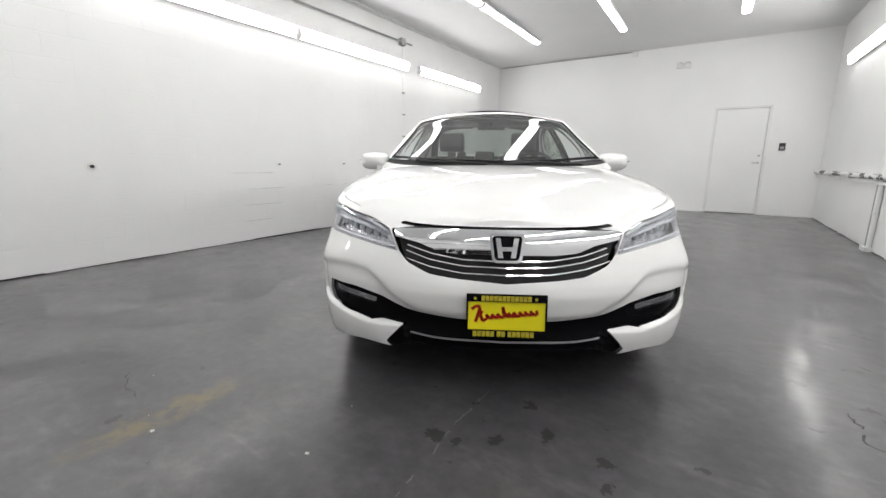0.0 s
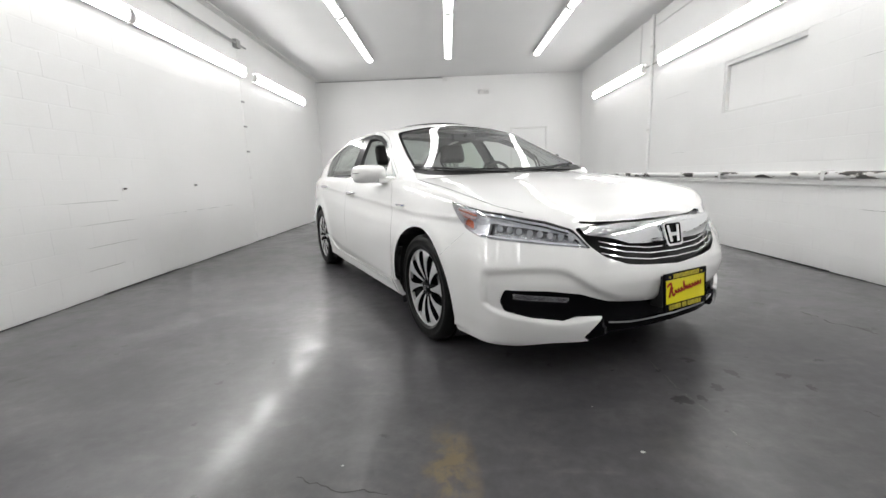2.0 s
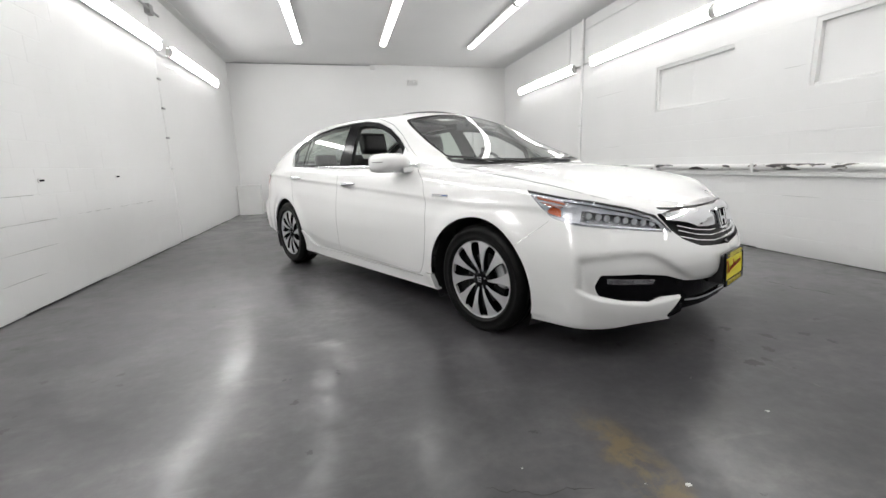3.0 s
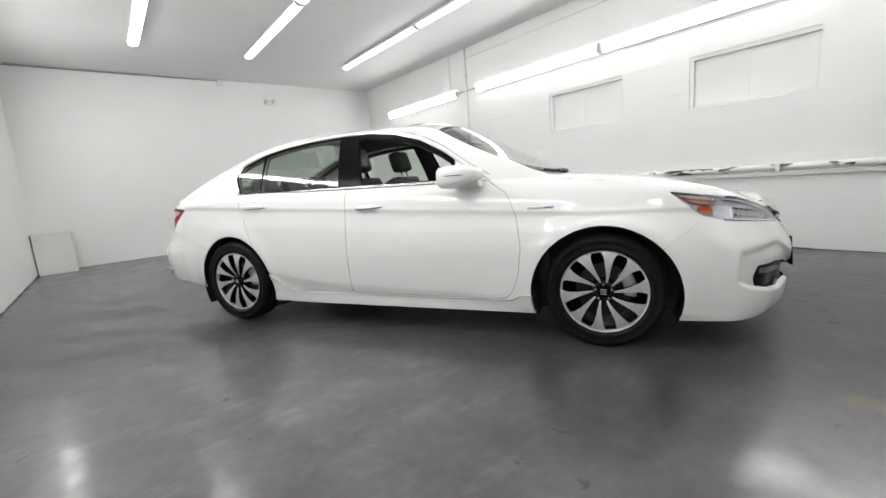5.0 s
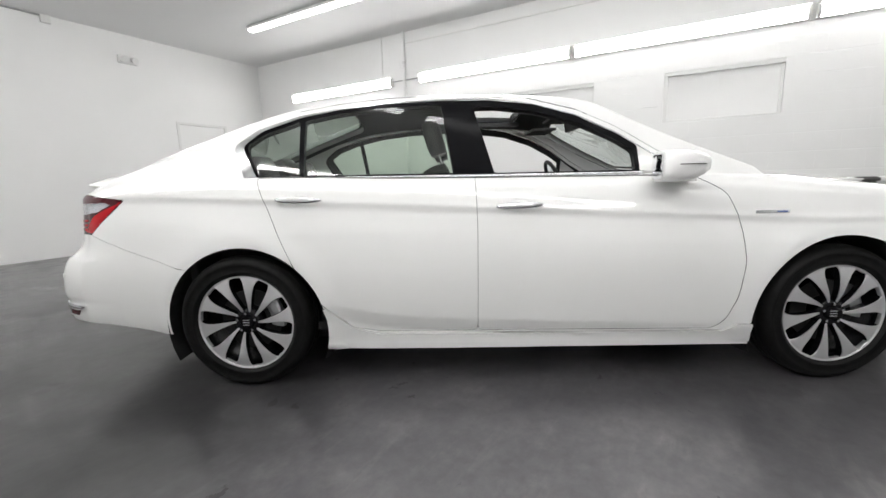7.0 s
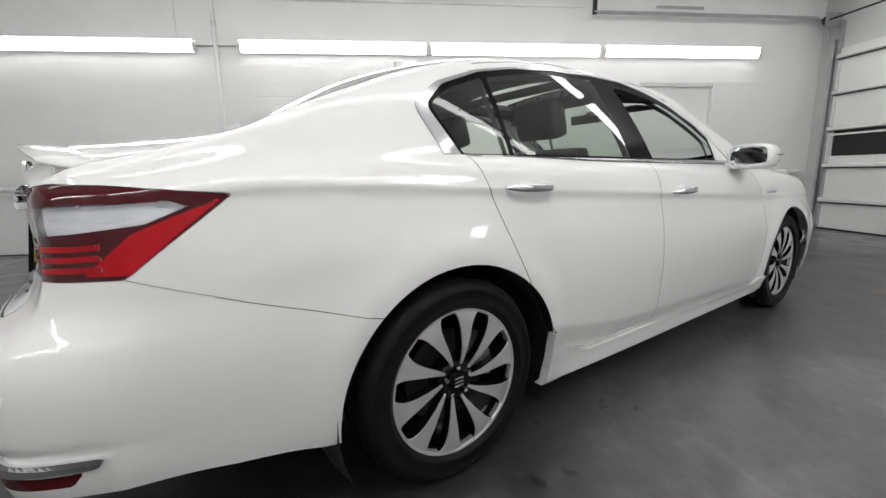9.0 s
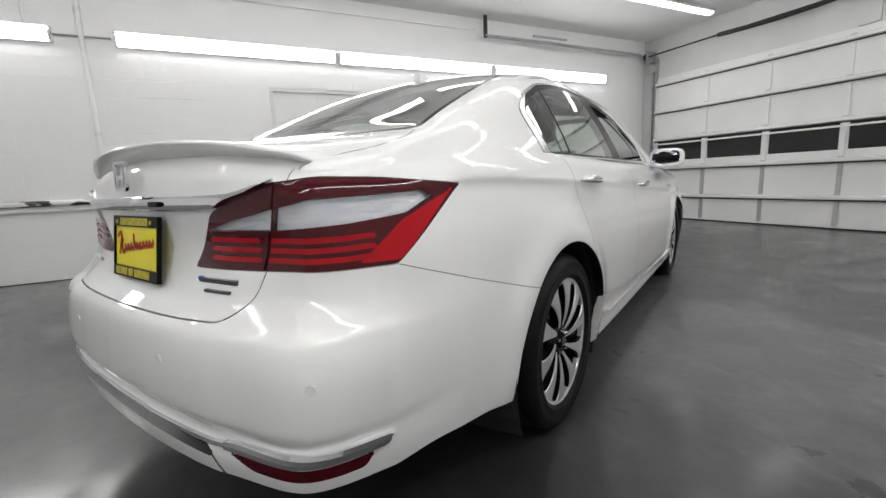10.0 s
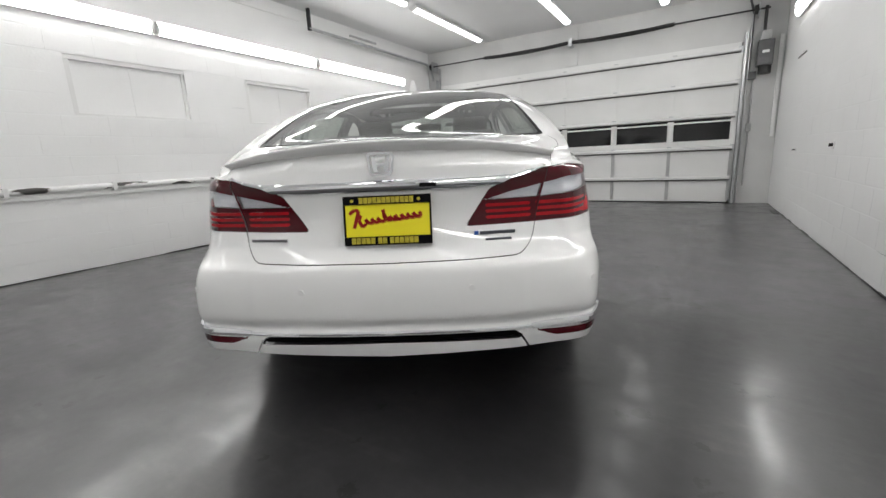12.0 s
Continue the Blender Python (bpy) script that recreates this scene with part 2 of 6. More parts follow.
# ---- the room: x across, y along (garage door at the low end), z up ----
XL, XR, YB, YF, ZC = -3.18, 3.45, 6.865, -5.61, 3.38
WINDOWS = ((0.13, 1.32), (-1.88, -0.70), (-3.88, -2.69))     # bricked-up window niches along the right wall
WZ0, WZ1 = 1.61, 2.20
link("floor", boxed(XL - 0.3, XR + 0.3, YF - 0.6, YB + 0.3, -0.2, 0.0), M_FLOOR, label="dark grey sealed concrete floor with stains, scuffs and uneven light painted in", category="floor", kind="structure")
link("ceiling", boxed(XL - 0.3, XR + 0.3, YF - 0.6, YB + 0.3, ZC, ZC + 0.2), M_CEIL, label="smooth white painted ceiling", category="ceiling", kind="structure")
wall_left = link("wall_west", boxed(XL - 0.25, XL, YF - 0.3, YB + 0.25, 0, ZC), M_WALL, label="white painted concrete block wall", category="wall", kind="structure")
wall_right = wall_with_holes("wall_east", "x", XR, 0.06, YF - 0.3, YB + 0.25, 0, ZC, [(a, b, WZ0, WZ1) for a, b in WINDOWS], M_WALL, "white painted concrete block wall with bricked-up windows")
link("wall_east_core", boxed(XR + 0.07, XR + 0.3, YF - 0.3, YB + 0.25, 0, ZC), M_WALL, label="white block filling behind the old window niches", category="wall", kind="structure")
DX0, DX1, DZ = 1.66, 2.60, 2.11
wall_with_holes("wall_north", "y", YB, 0.2, XL, XR, 0, ZC, [(DX0, DX1, -0.01, DZ)], M_PLASTER, "smooth white painted end wall")
GX0, GX1, GZ = -2.62, 3.12, 2.62
wall_with_holes("wall_south", "y", YF, -0.25, XL, XR, 0, ZC, [(GX0, GX1, -0.01, GZ)], M_GREYWALL, "light grey painted wall around the garage door")


def strip_light(glow, length=2.44, shield=False):
    """A wrap-round fluorescent batten along y, its back at z = 0, hanging down; shield: an added, unseen flange along
    its -x side that blocks light.
    """
    thing = empty("strip_light", label="white fluorescent strip light with glowing wrap lens", category="light")
    bm = boxed(-0.055, 0.055, -length / 2, length / 2, -0.028, 0, bevel=0.004)
    for s in (-1, 1):
        box(bm, *sorted((s * 0.067, s * 0.071)), -length / 2, length / 2, -0.046, -0.004)
        box(bm, *sorted((s * 0.05, s * 0.071)), -length / 2, length / 2, -0.008, -0.004)
    # added flange, out of sight: keeps the wall lamps' light off the ceiling
    if shield:
        box(bm, -0.078, -0.074, -length / 2, length / 2, -0.092, -0.002)
    part("housing", bm, M_TRIM, thing)
    bm = bmesh.new()
    ring = [(0.066 * math.cos(a), -0.03 - 0.05 * math.sin(a) ** 0.8) for a in [min(math.pi * i / 12, math.pi - 1e-6) for i in range(13)]]
    prism(bm, [(x, -length / 2 + 0.03, z) for x, z in ring], (0, length - 0.06, 0))
    part("lens", bm, glow, thing, "glowing white lens")
    for s in (-1, 1):
        bm = bmesh.new()
        prism(bm, [(x * 1.04, s * (length / 2 - 0.03), (z + 0.03) * 1.04 - 0.03) for x, z in ring], (0, s * 0.025, 0))
        part("end_cap", bm, M_TRIM, thing)
    return thing


spots = []
for x in (-1.47, 0.13, 1.93):
    for y in (3.77, 1.30, -1.37, -4.0):
        spots.append(("ceiling strip lights", pose(x, y, ZC)))
for y in (4.62, 1.65, -0.82, -3.31):
    spots.append(("wall strip lights", pose(XR - 0.003, y, 2.62, 0, 84, 0)))
    spots.append(("wall strip lights", pose(XL + 0.003, y + (-0.14 if y > 4 else 0.05), 2.70, 0, 84, 180)))
kept = {}
for group, m in spots:
    if group in kept:
        ob = copy_thing(kept[group], m)
    else:
        ob = kept[group] = strip_light(M_TUBE) if group[0] == "c" else strip_light(M_WALLTUBE, shield=True)
    ob.matrix_basis = m
    ob["group"] = group

# -- grimy joint where the side walls meet the floor
for nm, x in (("baseboard_1", XL + 0.004), ("baseboard_2", XR - 0.004)):
    bm = bmesh.new()
    rng = random.Random(7)
    y = YF + 0.02
    while y < YB - 0.1:
        step = min(rng.uniform(0.15, 0.5), YB - 0.02 - y)
        h = rng.choice((0.004, 0.006, 0.009, 0.013))
        box(bm, x - 0.004, x + 0.004, y, y + step, 0.0, h)
        y += step
    link(nm, bm, M_DARK, label="thin grimy joint along the foot of the wall", category="joint", kind="structure")

# -- door in the end wall
door = empty("door_1", pose(0, 0, 0), "white flush door closed in its white frame", "door", kind="structure")
part("door_leaf", boxed(DX0 + 0.05, DX1 - 0.05, YB + 0.012, YB + 0.055, 0.012, DZ - 0.045, bevel=0.003), M_PLASTER, door)
for x0, x1, z0, z1 in ((DX0, DX0 + 0.045, 0, DZ), (DX1 - 0.045, DX1, 0, DZ), (DX0 + 0.045, DX1 - 0.045, DZ - 0.04, DZ)):
    part("door_frame", boxed(x0, x1, YB - 0.012, YB + 0.12, z0, z1, bevel=0.003), M_TRIM, door)
part("door_backing", boxed(DX0, DX1, YB + 0.13, YB + 0.18, 0, DZ), M_TRIM, door)
part("threshold", boxed(DX0 + 0.045, DX1 - 0.045, YB - 0.01, YB + 0.1, 0, 0.012), M_DARK, door)
for z in (1.02, 1.16):
    bm = rod(bmesh.new(), (DX1 - 0.11, YB + 0.012, z), (DX1 - 0.11, YB - 0.03, z), 0.022, 20)
    if z < 1.1:
        box(bm, DX1 - 0.21, DX1 - 0.10, YB - 0.04, YB - 0.022, z - 0.01, z + 0.01, bevel=0.004)
    part("door_handle", bm, M_GALV, door, "satin metal lever")
for z in (0.25, 1.05, 1.85):
    part("hinge", rod(bmesh.new(), (DX0 + 0.048, YB + 0.004, z - 0.05), (DX0 + 0.048, YB + 0.004, z + 0.05), 0.008), M_TRIM, door)

# -- small things on the end wall
key = empty("wall_controller", label="small black control box mounted on the white wall", category="control box")
M_BOX = material("black_box_plastic", (0.02, 0.02, 0.022), 0.4)
part("case", boxed(2.78, 2.88, YB - 0.035, YB, 1.255, 1.395, bevel=0.008), M_BOX, key)
part("button_panel", boxed(2.80, 2.86, YB - 0.04, YB - 0.034, 1.28, 1.33, bevel=0.002), M_GREY, key)
em = empty("emergency_light", label="white emergency light with two lamp heads", category="light")
part("case", boxed(0.88, 1.14, YB - 0.06, YB, 2.93, 3.05, bevel=0.01), M_TRIM, em)
for x in (0.94, 1.08):
    bm = rod(bmesh.new(), (x, YB - 0.05, 3.0), (x, YB - 0.13, 2.97), 0.045, 20)
    head = part("lamp_head", bm, M_TRIM, em)
    part("lamp_lens", rod(bmesh.new(), (x, YB - 0.13, 2.97), (x, YB - 0.135, 2.968), 0.038, 20), M_TRIM, head)
cd = empty("conduit", label="thin white conduit along the ceiling edge with junction box", category="conduit")
part("tube", rod(bmesh.new(), (-3.17, YB - 0.015, ZC - 0.02), (0.0, YB - 0.015, ZC - 0.02), 0.012), M_GREY, cd)
part("junction_box", boxed(0.0, 0.11, YB - 0.05, YB, ZC - 0.11, ZC - 0.005, bevel=0.006), M_TRIM, cd)

# -- white board box in the corner
bx_ = empty("storage_box", label="plain white box standing on the floor in the corner", category="box")
part("carton", boxed(XL + 0.02, -2.68, 6.34, 6.62, 0.0, 0.64, bevel=0.006), M_TRIM, bx_)
part("lid", boxed(XL + 0.01, -2.67, 6.33, 6.63, 0.641, 0.665, bevel=0.004), M_TRIM, bx_)

# -- left wall: ceiling conduit, drop with clips, old anchors
cd = empty("conduit", label="white electrical conduit high on the block wall", category="conduit")
part("tube", rod(bmesh.new(), (XL + 0.05, -5.3, 3.09), (XL + 0.05, 2.72, 3.09), 0.014), M_GREY, cd)
part("junction_box", boxed(XL, XL + 0.07, 2.70, 2.82, 3.03, 3.15, bevel=0.006), M_GREY, cd)
part("stub", rod(bmesh.new(), (XL + 0.05, 2.82, 3.09), (XL + 0.05, 3.02, 3.09), 0.014), M_GREY, cd)
part("drop", rod(bmesh.new(), (XL + 0.004, 2.80, 0.0), (XL + 0.004, 2.80, 3.03), 0.006), M_WALL, cd)
for z in (2.24, 1.86, 1.47, 1.05):
    part("clip", boxed(XL, XL + 0.028, 2.765, 2.835, z - 0.012, z + 0.012, bevel=0.003), M_GREY if z > 1.2 else M_TRIM, cd)
part("trim_edge", boxed(XL + 0.0, XL + 0.11, -5.5, YB, ZC - 0.022, ZC - 0.002), M_TRIM, cd)
for y, z, r in ((-2.0, 0.95, 0.026), (0.055, 0.966, 0.013), (1.24, 0.973, 0.013), (-3.76, 0.895, 0.012)):
    an = empty("wall_anchor", label="old metal anchor bolt in the block wall", category="bolt", group="wall anchors")
    part("plate", rod(bmesh.new(), (XL, y, z), (XL + 0.008, y, z), r * 1.5, 16), M_TRIM, an)
    part("bolt", rod(bmesh.new(), (XL + 0.004, y, z), (XL + 0.035, y, z), r * 0.6, 10), M_DARK, an)
part("slot_mark", boxed(XL, XL + 0.004, -4.35, -3.85, 2.075, 2.095), M_DARK, empty("wall_slot", label="dark narrow slot in the white block wall", category="slot"))
dg = empty("floor_drain", label="small dark drain slot beside the wall", category="drain")
part("grate", boxed(XL + 0.01, XL + 0.09, -4.6, -4.2, 0.0, 0.006), M_DARK, dg)

# -- right wall: niches' lintels, chipped pipe and rail, conduits
for i, (a, b) in enumerate(WINDOWS):
    w_ = empty("window_%d" % (i + 1), label="bricked-up window niche painted white", category="window", kind="structure")
    part("window_frame", boxed(XR + 0.006, XR + 0.069, a, b, WZ1 - 0.045, WZ1 - 0.002, bevel=0.002), M_TRIM, w_)
    part("window_frame", boxed(XR + 0.006, XR + 0.069, b - 0.045, b - 0.002, WZ0, WZ1 - 0.046, bevel=0.002), M_TRIM, w_)
    part("window_frame", boxed(XR + 0.03, XR + 0.069, a + 0.002, a + 0.03, WZ0, WZ1 - 0.046, bevel=0.002), M_TRIM, w_)
    part("window_sill", boxed(XR + 0.01, XR + 0.069, a, b - 0.046, WZ0, WZ0 + 0.02, bevel=0.004), M_TRIM, w_)
    part("pane", boxed(XR + 0.05, XR + 0.062, a + 0.03, (a + b) / 2 - 0.001, WZ0 + 0.02, WZ1 - 0.046), M_WALL, w_)
    part("pane", boxed(XR + 0.05, XR + 0.062, (a + b) / 2 + 0.001, b - 0.046, WZ0 + 0.02, WZ1 - 0.046), M_WALL, w_)
pp = empty("wall_pipe", label="white pipe with chipped paint fixed along the wall", category="pipe")
part("pipe", rod(bmesh.new(), (XR - 0.055, -5.45, 0.865), (XR - 0.055, YB, 0.865), 0.032, 20), M_PIPE, pp, "chipped white paint over dark iron", )
part("rail", boxed(XR - 0.05, XR, -5.45, YB, 0.775, 0.815, bevel=0.006), M_TRIM, pp)
for y in (5.6, 4.4, 3.2, 2.0, 1.13, -0.3, -1.6, -2.8, -4.0, -5.2):
    bm = box(bmesh.new(), XR - 0.09, XR, y - 0.02, y + 0.02, 0.818, 0.905, bevel=0.006)
    part("bracket", bm, M_TRIM, pp)
up = empty("riser_pipe", label="white painted riser pipe beside the wall rail", category="pipe")
part("tube", rod(bmesh.new(), (XR - 0.03, 3.16, 0.0), (XR - 0.03, 3.16, ZC), 0.026, 16), M_WALL, up)
part("tube", rod(bmesh.new(), (XR - 0.03, 3.24, 0.0), (XR - 0.03, 3.24, 0.775), 0.02, 16), M_GREY, up)
for z in (0.45, 1.6, 2.9):
    part("collar", rod(bmesh.new(), (XR - 0.03, 3.16, z - 0.02), (XR - 0.03, 3.16, z + 0.02), 0.033, 16), M_TRIM, up)
part("foot", boxed(XR - 0.08, XR, 3.1, 3.3, 0.0, 0.05, bevel=0.01), M_TRIM, up)
cd = empty("conduit", label="thin white conduit feeding the wall lights", category="conduit")
part("tube", rod(bmesh.new(), (XR - 0.012, 3.62, 2.64), (XR - 0.012, 3.62, ZC), 0.009), M_TRIM, cd)
part("tube", rod(bmesh.new(), (XR - 0.012, 3.13, 3.20), (XR - 0.012, -1.8, 3.20), 0.009), M_TRIM, cd)
part("link", rod(bmesh.new(), (XR - 0.02, 3.40, 2.63), (XR - 0.02, 2.90, 2.63), 0.010), M_GREY, cd)

# -- sectional garage door, seen from inside
YD = -5.54
gd = empty("garage_door", label="white sectional garage door with dark windows, closed", category="door", kind="structure")
rows = (0.02, 0.44, 0.955, 1.485, 2.0, 2.50)
xs = (GX0 + 0.02, -1.655, -0.70, 0.245, 1.19, 2.135, GX1 - 0.02)
for i in range(5):
    z0, z1 = rows[i], rows[i + 1]
    for j in range(6):
        x0, x1 = xs[j], xs[j + 1]
        if i == 2:
            part("panel", boxed(x0 + 0.002, x1 - 0.002, YD - 0.05, YD - 0.012, z0 + 0.002, 1.09, bevel=0.003), M_DOORP, gd)
            part("pane", boxed(x0 + 0.05, x1 - 0.05, YD - 0.04, YD - 0.03, 1.095, 1.475), M_NIGHT, gd, "dark window pane")
            part("panel", boxed(x0 + 0.002, x1 - 0.002, YD - 0.05, YD - 0.012, 1.478, z1 - 0.002, bevel=0.002), M_DOORP, gd)
            for xa, xb in ((x0 + 0.002, x0 + 0.05), (x1 - 0.05, x1 - 0.002)):
                part("panel", boxed(xa, xb, YD - 0.05, YD - 0.012, 1.092, 1.476, bevel=0.002), M_DOORP, gd)
        else:
            part("panel", boxed(x0 + 0.002, x1 - 0.002, YD - 0.05, YD - 0.012, z0 + 0.002, z1 - 0.002, bevel=0.004), M_DOORP, gd)
    for x in xs:
        part("stile", boxed(x - 0.028, x + 0.028, YD - 0.011, YD + 0.004, z0 + 0.03, z1 - 0.03, bevel=0.002), M_GREY if i < 2 else M_DOORP, gd)
        part("hinge", boxed(x - 0.035, x + 0.035, YD + 0.004, YD + 0.012, z1 - 0.05, z1 + 0.05, bevel=0.003), M_GALV, gd)
for z in rows[1:]:
    bm = bmesh.new()
    loop = [(0.0, -0.03), (0.012, -0.03), (0.05, -0.018), (0.05, 0.018), (0.012, 0.03), (0.0, 0.03)]
    prism(bm, [(GX0 + 0.02, YD + 0.003 + a, z + b) for a, b in loop], (GX1 - GX0 - 0.04, 0, 0))
    part("strut", bm, M_DOORP, gd, "ribbed steel strut")
    # dark strip under each strut, put in for its shadow line
    part("strut_shadow", boxed(GX0 + 0.02, GX1 - 0.02, YD - 0.011, YD + 0.022, z - 0.044, z - 0.031, bevel=0.002), M_DARK, gd, "dark strip standing in for the shadow line under the strut")
part("strut", boxed(GX0 + 0.02, GX1 - 0.02, YD + 0.006, YD + 0.036, 1.385, 1.412, bevel=0.003), M_DOORP, gd)
part("top_panel", boxed(GX0 + 0.02, GX1 - 0.02, YD - 0.05, YD - 0.012, 2.502, GZ - 0.005), M_DOORP, gd)
part("bottom_seal", boxed(GX0 + 0.02, GX1 - 0.02, YD - 0.05, YD - 0.005, 0.0, 0.02), M_DARK, gd)
link("trim", boxed(GX0 - 0.2, GX1 + 0.2, YF - 0.3, YF - 0.26, 0, GZ + 0.2), M_DARK, label="dark outside behind the garage door", category="backdrop", kind="structure")
for x in (GX0 - 0.04, GX1 + 0.05):
    tr = empty("door_track", label="galvanised steel track beside the garage door", category="track", group="garage door tracks")
    part("rail", boxed(x - 0.02, x + 0.02, YD - 0.01, YD + 0.05, 0, 2.75, bevel=0.004), M_GALV, tr)
    part("angle", boxed(x - 0.06, x - 0.05, YD - 0.05, YD + 0.03, 0, 3.0), M_GALV, tr)
    if x > 0:
        bm = bmesh.new()
        arc = [(YD + 0.33 - 0.33 * math.cos(radians(a)), 2.75 + 0.33 * math.sin(radians(a))) for a in range(0, 91, 10)]
        arc += [(-1.86, 3.09)]
        for (y0, z0), (y1, z1) in zip(arc, arc[1:]):
            rod(bm, (x + 0.12, y0, z0), (x + 0.12, y1, z1), 0.025, 8)
        part("curve", bm, M_GALV, tr)
        part("hanger", boxed(x + 0.10, x + 0.14, -1.90, -1.85, 3.06, ZC, bevel=0.003), M_DARK, tr)
        part("stop_bar", boxed(x + 0.06, x + 0.09, -3.45, -2.75, 3.14, 3.17, bevel=0.003), M_GREY, tr)
sp = empty("torsion_spring", label="black torsion springs on a shaft above the garage door", category="spring")
part("shaft", rod(bmesh.new(), (GX0 - 0.3, YD + 0.13, 3.03), (GX1 + 0.2, YD + 0.13, 3.03), 0.013), M_DARK, sp)
for a, b in ((0.17, 1.92), (-1.62, 0.08)):
    bm = bmesh.new()
    n = 56
    for i in range(n):
        x0 = a + (b - a) * i / n
        sag = -0.03 * math.sin(math.pi * i / n)
        bmesh.ops.create_cone(bm, cap_ends=True, segments=12, radius1=0.036, radius2=0.031, depth=(b - a) / n * 0.95, matrix=Matrix.Translation((x0 + (b - a) / n / 2, YD + 0.13, 3.03 + sag)) @ Matrix.Rotation(math.pi / 2, 4, "Y"))
    part("spring", bm, M_DARK, sp, "tight black coil")
part("centre_bracket", boxed(0.09, 0.16, YF, YD + 0.15, 2.96, 3.1, bevel=0.004), M_GALV, sp)
part("backing_board", boxed(0.02, 0.24, YF, YF + 0.03, GZ + 0.02, ZC - 0.05, bevel=0.003), M_GREYWALL, sp)
for x in (GX0 - 0.12, GX1 + 0.12):
    bm = bmesh.new()
    bmesh.ops.create_cone(bm, cap_ends=True, segments=24, radius1=0.075, radius2=0.06, depth=0.05, matrix=Matrix.Translation((x, YD + 0.13, 3.03)) @ Matrix.Rotation(math.pi / 2, 4, "Y"))
    part("cable_drum", bm, M_DARK, sp)
    part("end_plate", boxed(x - 0.05, x - 0.04, YF, YD + 0.2, 2.93, 3.13), M_GALV, sp)
op = empty("door_opener", label="dark grey side-mounted motor that drives the garage door shaft", category="motor")
part("case", boxed(-3.02, -2.81, YF, YF + 0.22, 2.20, 2.58, bevel=0.02), M_CASE, op)
part("gearbox", boxed(-2.97, -2.84, YF + 0.02, YF + 0.18, 2.58, 2.72, bevel=0.015), M_GREY, op)
bm = rod(bmesh.new(), (-2.93, YF + 0.12, 2.08), (-2.93, YF + 0.12, 2.22), 0.085, 24)
part("motor", bm, M_DARK, op)
part("label_plate", boxed(-2.96, -2.87, YF + 0.22, YF + 0.223, 2.38, 2.42), M_TRIM, op)
part("chain_guard", boxed(-2.90, -2.86, YF + 0.1, YF + 0.16, 2.72, 3.08, bevel=0.004), M_DARK, op)
cd = empty("conduit", label="grey conduit and switch box beside the garage door", category="conduit")
part("tube", rod(bmesh.new(), (-2.80, YF + 0.02, 0.3), (-2.80, YF + 0.02, 2.1), 0.011), M_GREY, cd)
part("tube", rod(bmesh.new(), (-2.73, YF + 0.03, 2.1), (-2.73, YF + 0.03, 3.02), 0.016), M_CASE, cd)
part("tube", rod(bmesh.new(), (-2.73, YF + 0.03, 3.02), (-2.62, YF + 0.09, ZC), 0.016), M_CASE, cd)
part("junction_box", boxed(-2.83, -2.72, YF, YF + 0.07, 2.02, 2.14, bevel=0.006), M_CASE, cd)
part("switch_box", boxed(-2.84, -2.76, YF, YF + 0.05, 1.2, 1.33, bevel=0.005), M_GREY, cd)
part("tube", boxed(-3.15, -3.10, YF, YF + 0.05, 1.1, 2.65, bevel=0.008), M_TRIM, cd)

# ---- the car: its own frame has x to the side, the nose towards -y ----
CAR = pose(0, 0, 0, 0, 0, 28.5)


def spline(xs, ys):
    """A smooth curve through points (natural steps, no overshoot)."""
    xs, ys = np.array(xs, float), np.array(ys, float)
    h, d = np.diff(xs), np.diff(ys) / np.diff(xs)
    m = np.zeros(len(xs))
    m[0], m[-1] = d[0], d[-1]
    for i in range(1, len(xs) - 1):
        if d[i - 1] * d[i] > 0:
            w1, w2 = 2 * h[i] + h[i - 1], h[i] + 2 * h[i - 1]
            m[i] = (w1 + w2) / (w1 / d[i - 1] + w2 / d[i])

    def f(x):
        x = np.clip(np.asarray(x, float), xs[0], xs[-1])
        i = np.clip(np.searchsorted(xs, x) - 1, 0, len(xs) - 2)
        t = (x - xs[i]) / h[i]
        return (ys[i] * (1 + 2 * t) * (1 - t) ** 2 + m[i] * h[i] * t * (1 - t) ** 2 + ys[i + 1] * t * t * (3 - 2 * t) - m[i + 1] * h[i] * t * t * (1 - t))
    return f


# plan outline of the widest level, from the nose round the side to the tail
PX = [0, 0.25, 0.45, 0.62, 0.762, 0.865, 0.908, 0.922, 0.925, 0.925, 0.922, 0.908, 0.882, 0.846, 0.792, 0.695, 0.48, 0.24, 0]
PY = [-2.42, -2.40, -2.335, -2.24, -2.15, -2.04, -1.84, -1.45, -1.0, -0.2, 0.7, 1.35, 1.75, 2.02, 2.22, 2.36, 2.435, 2.46, 2.465]
_p = np.array([PX, PY]).T
_k = np.r_[0, np.cumsum(np.hypot(*np.diff(_p, axis=0).T))]


def smooth_through(k, v, fine):
    """Catmull-Rom through v at knots k."""
    m = np.gradient(v, k)
    i = np.clip(np.searchsorted(k, fine) - 1, 0, len(k) - 2)
    h = k[i + 1] - k[i]
    t = (fine - k[i]) / h
    return v[i] * (1 + 2 * t) * (1 - t) ** 2 + m[i] * h * t * (1 - t) ** 2 + v[i + 1] * t * t * (3 - 2 * t) - m[i + 1] * h * t * t * (1 - t)


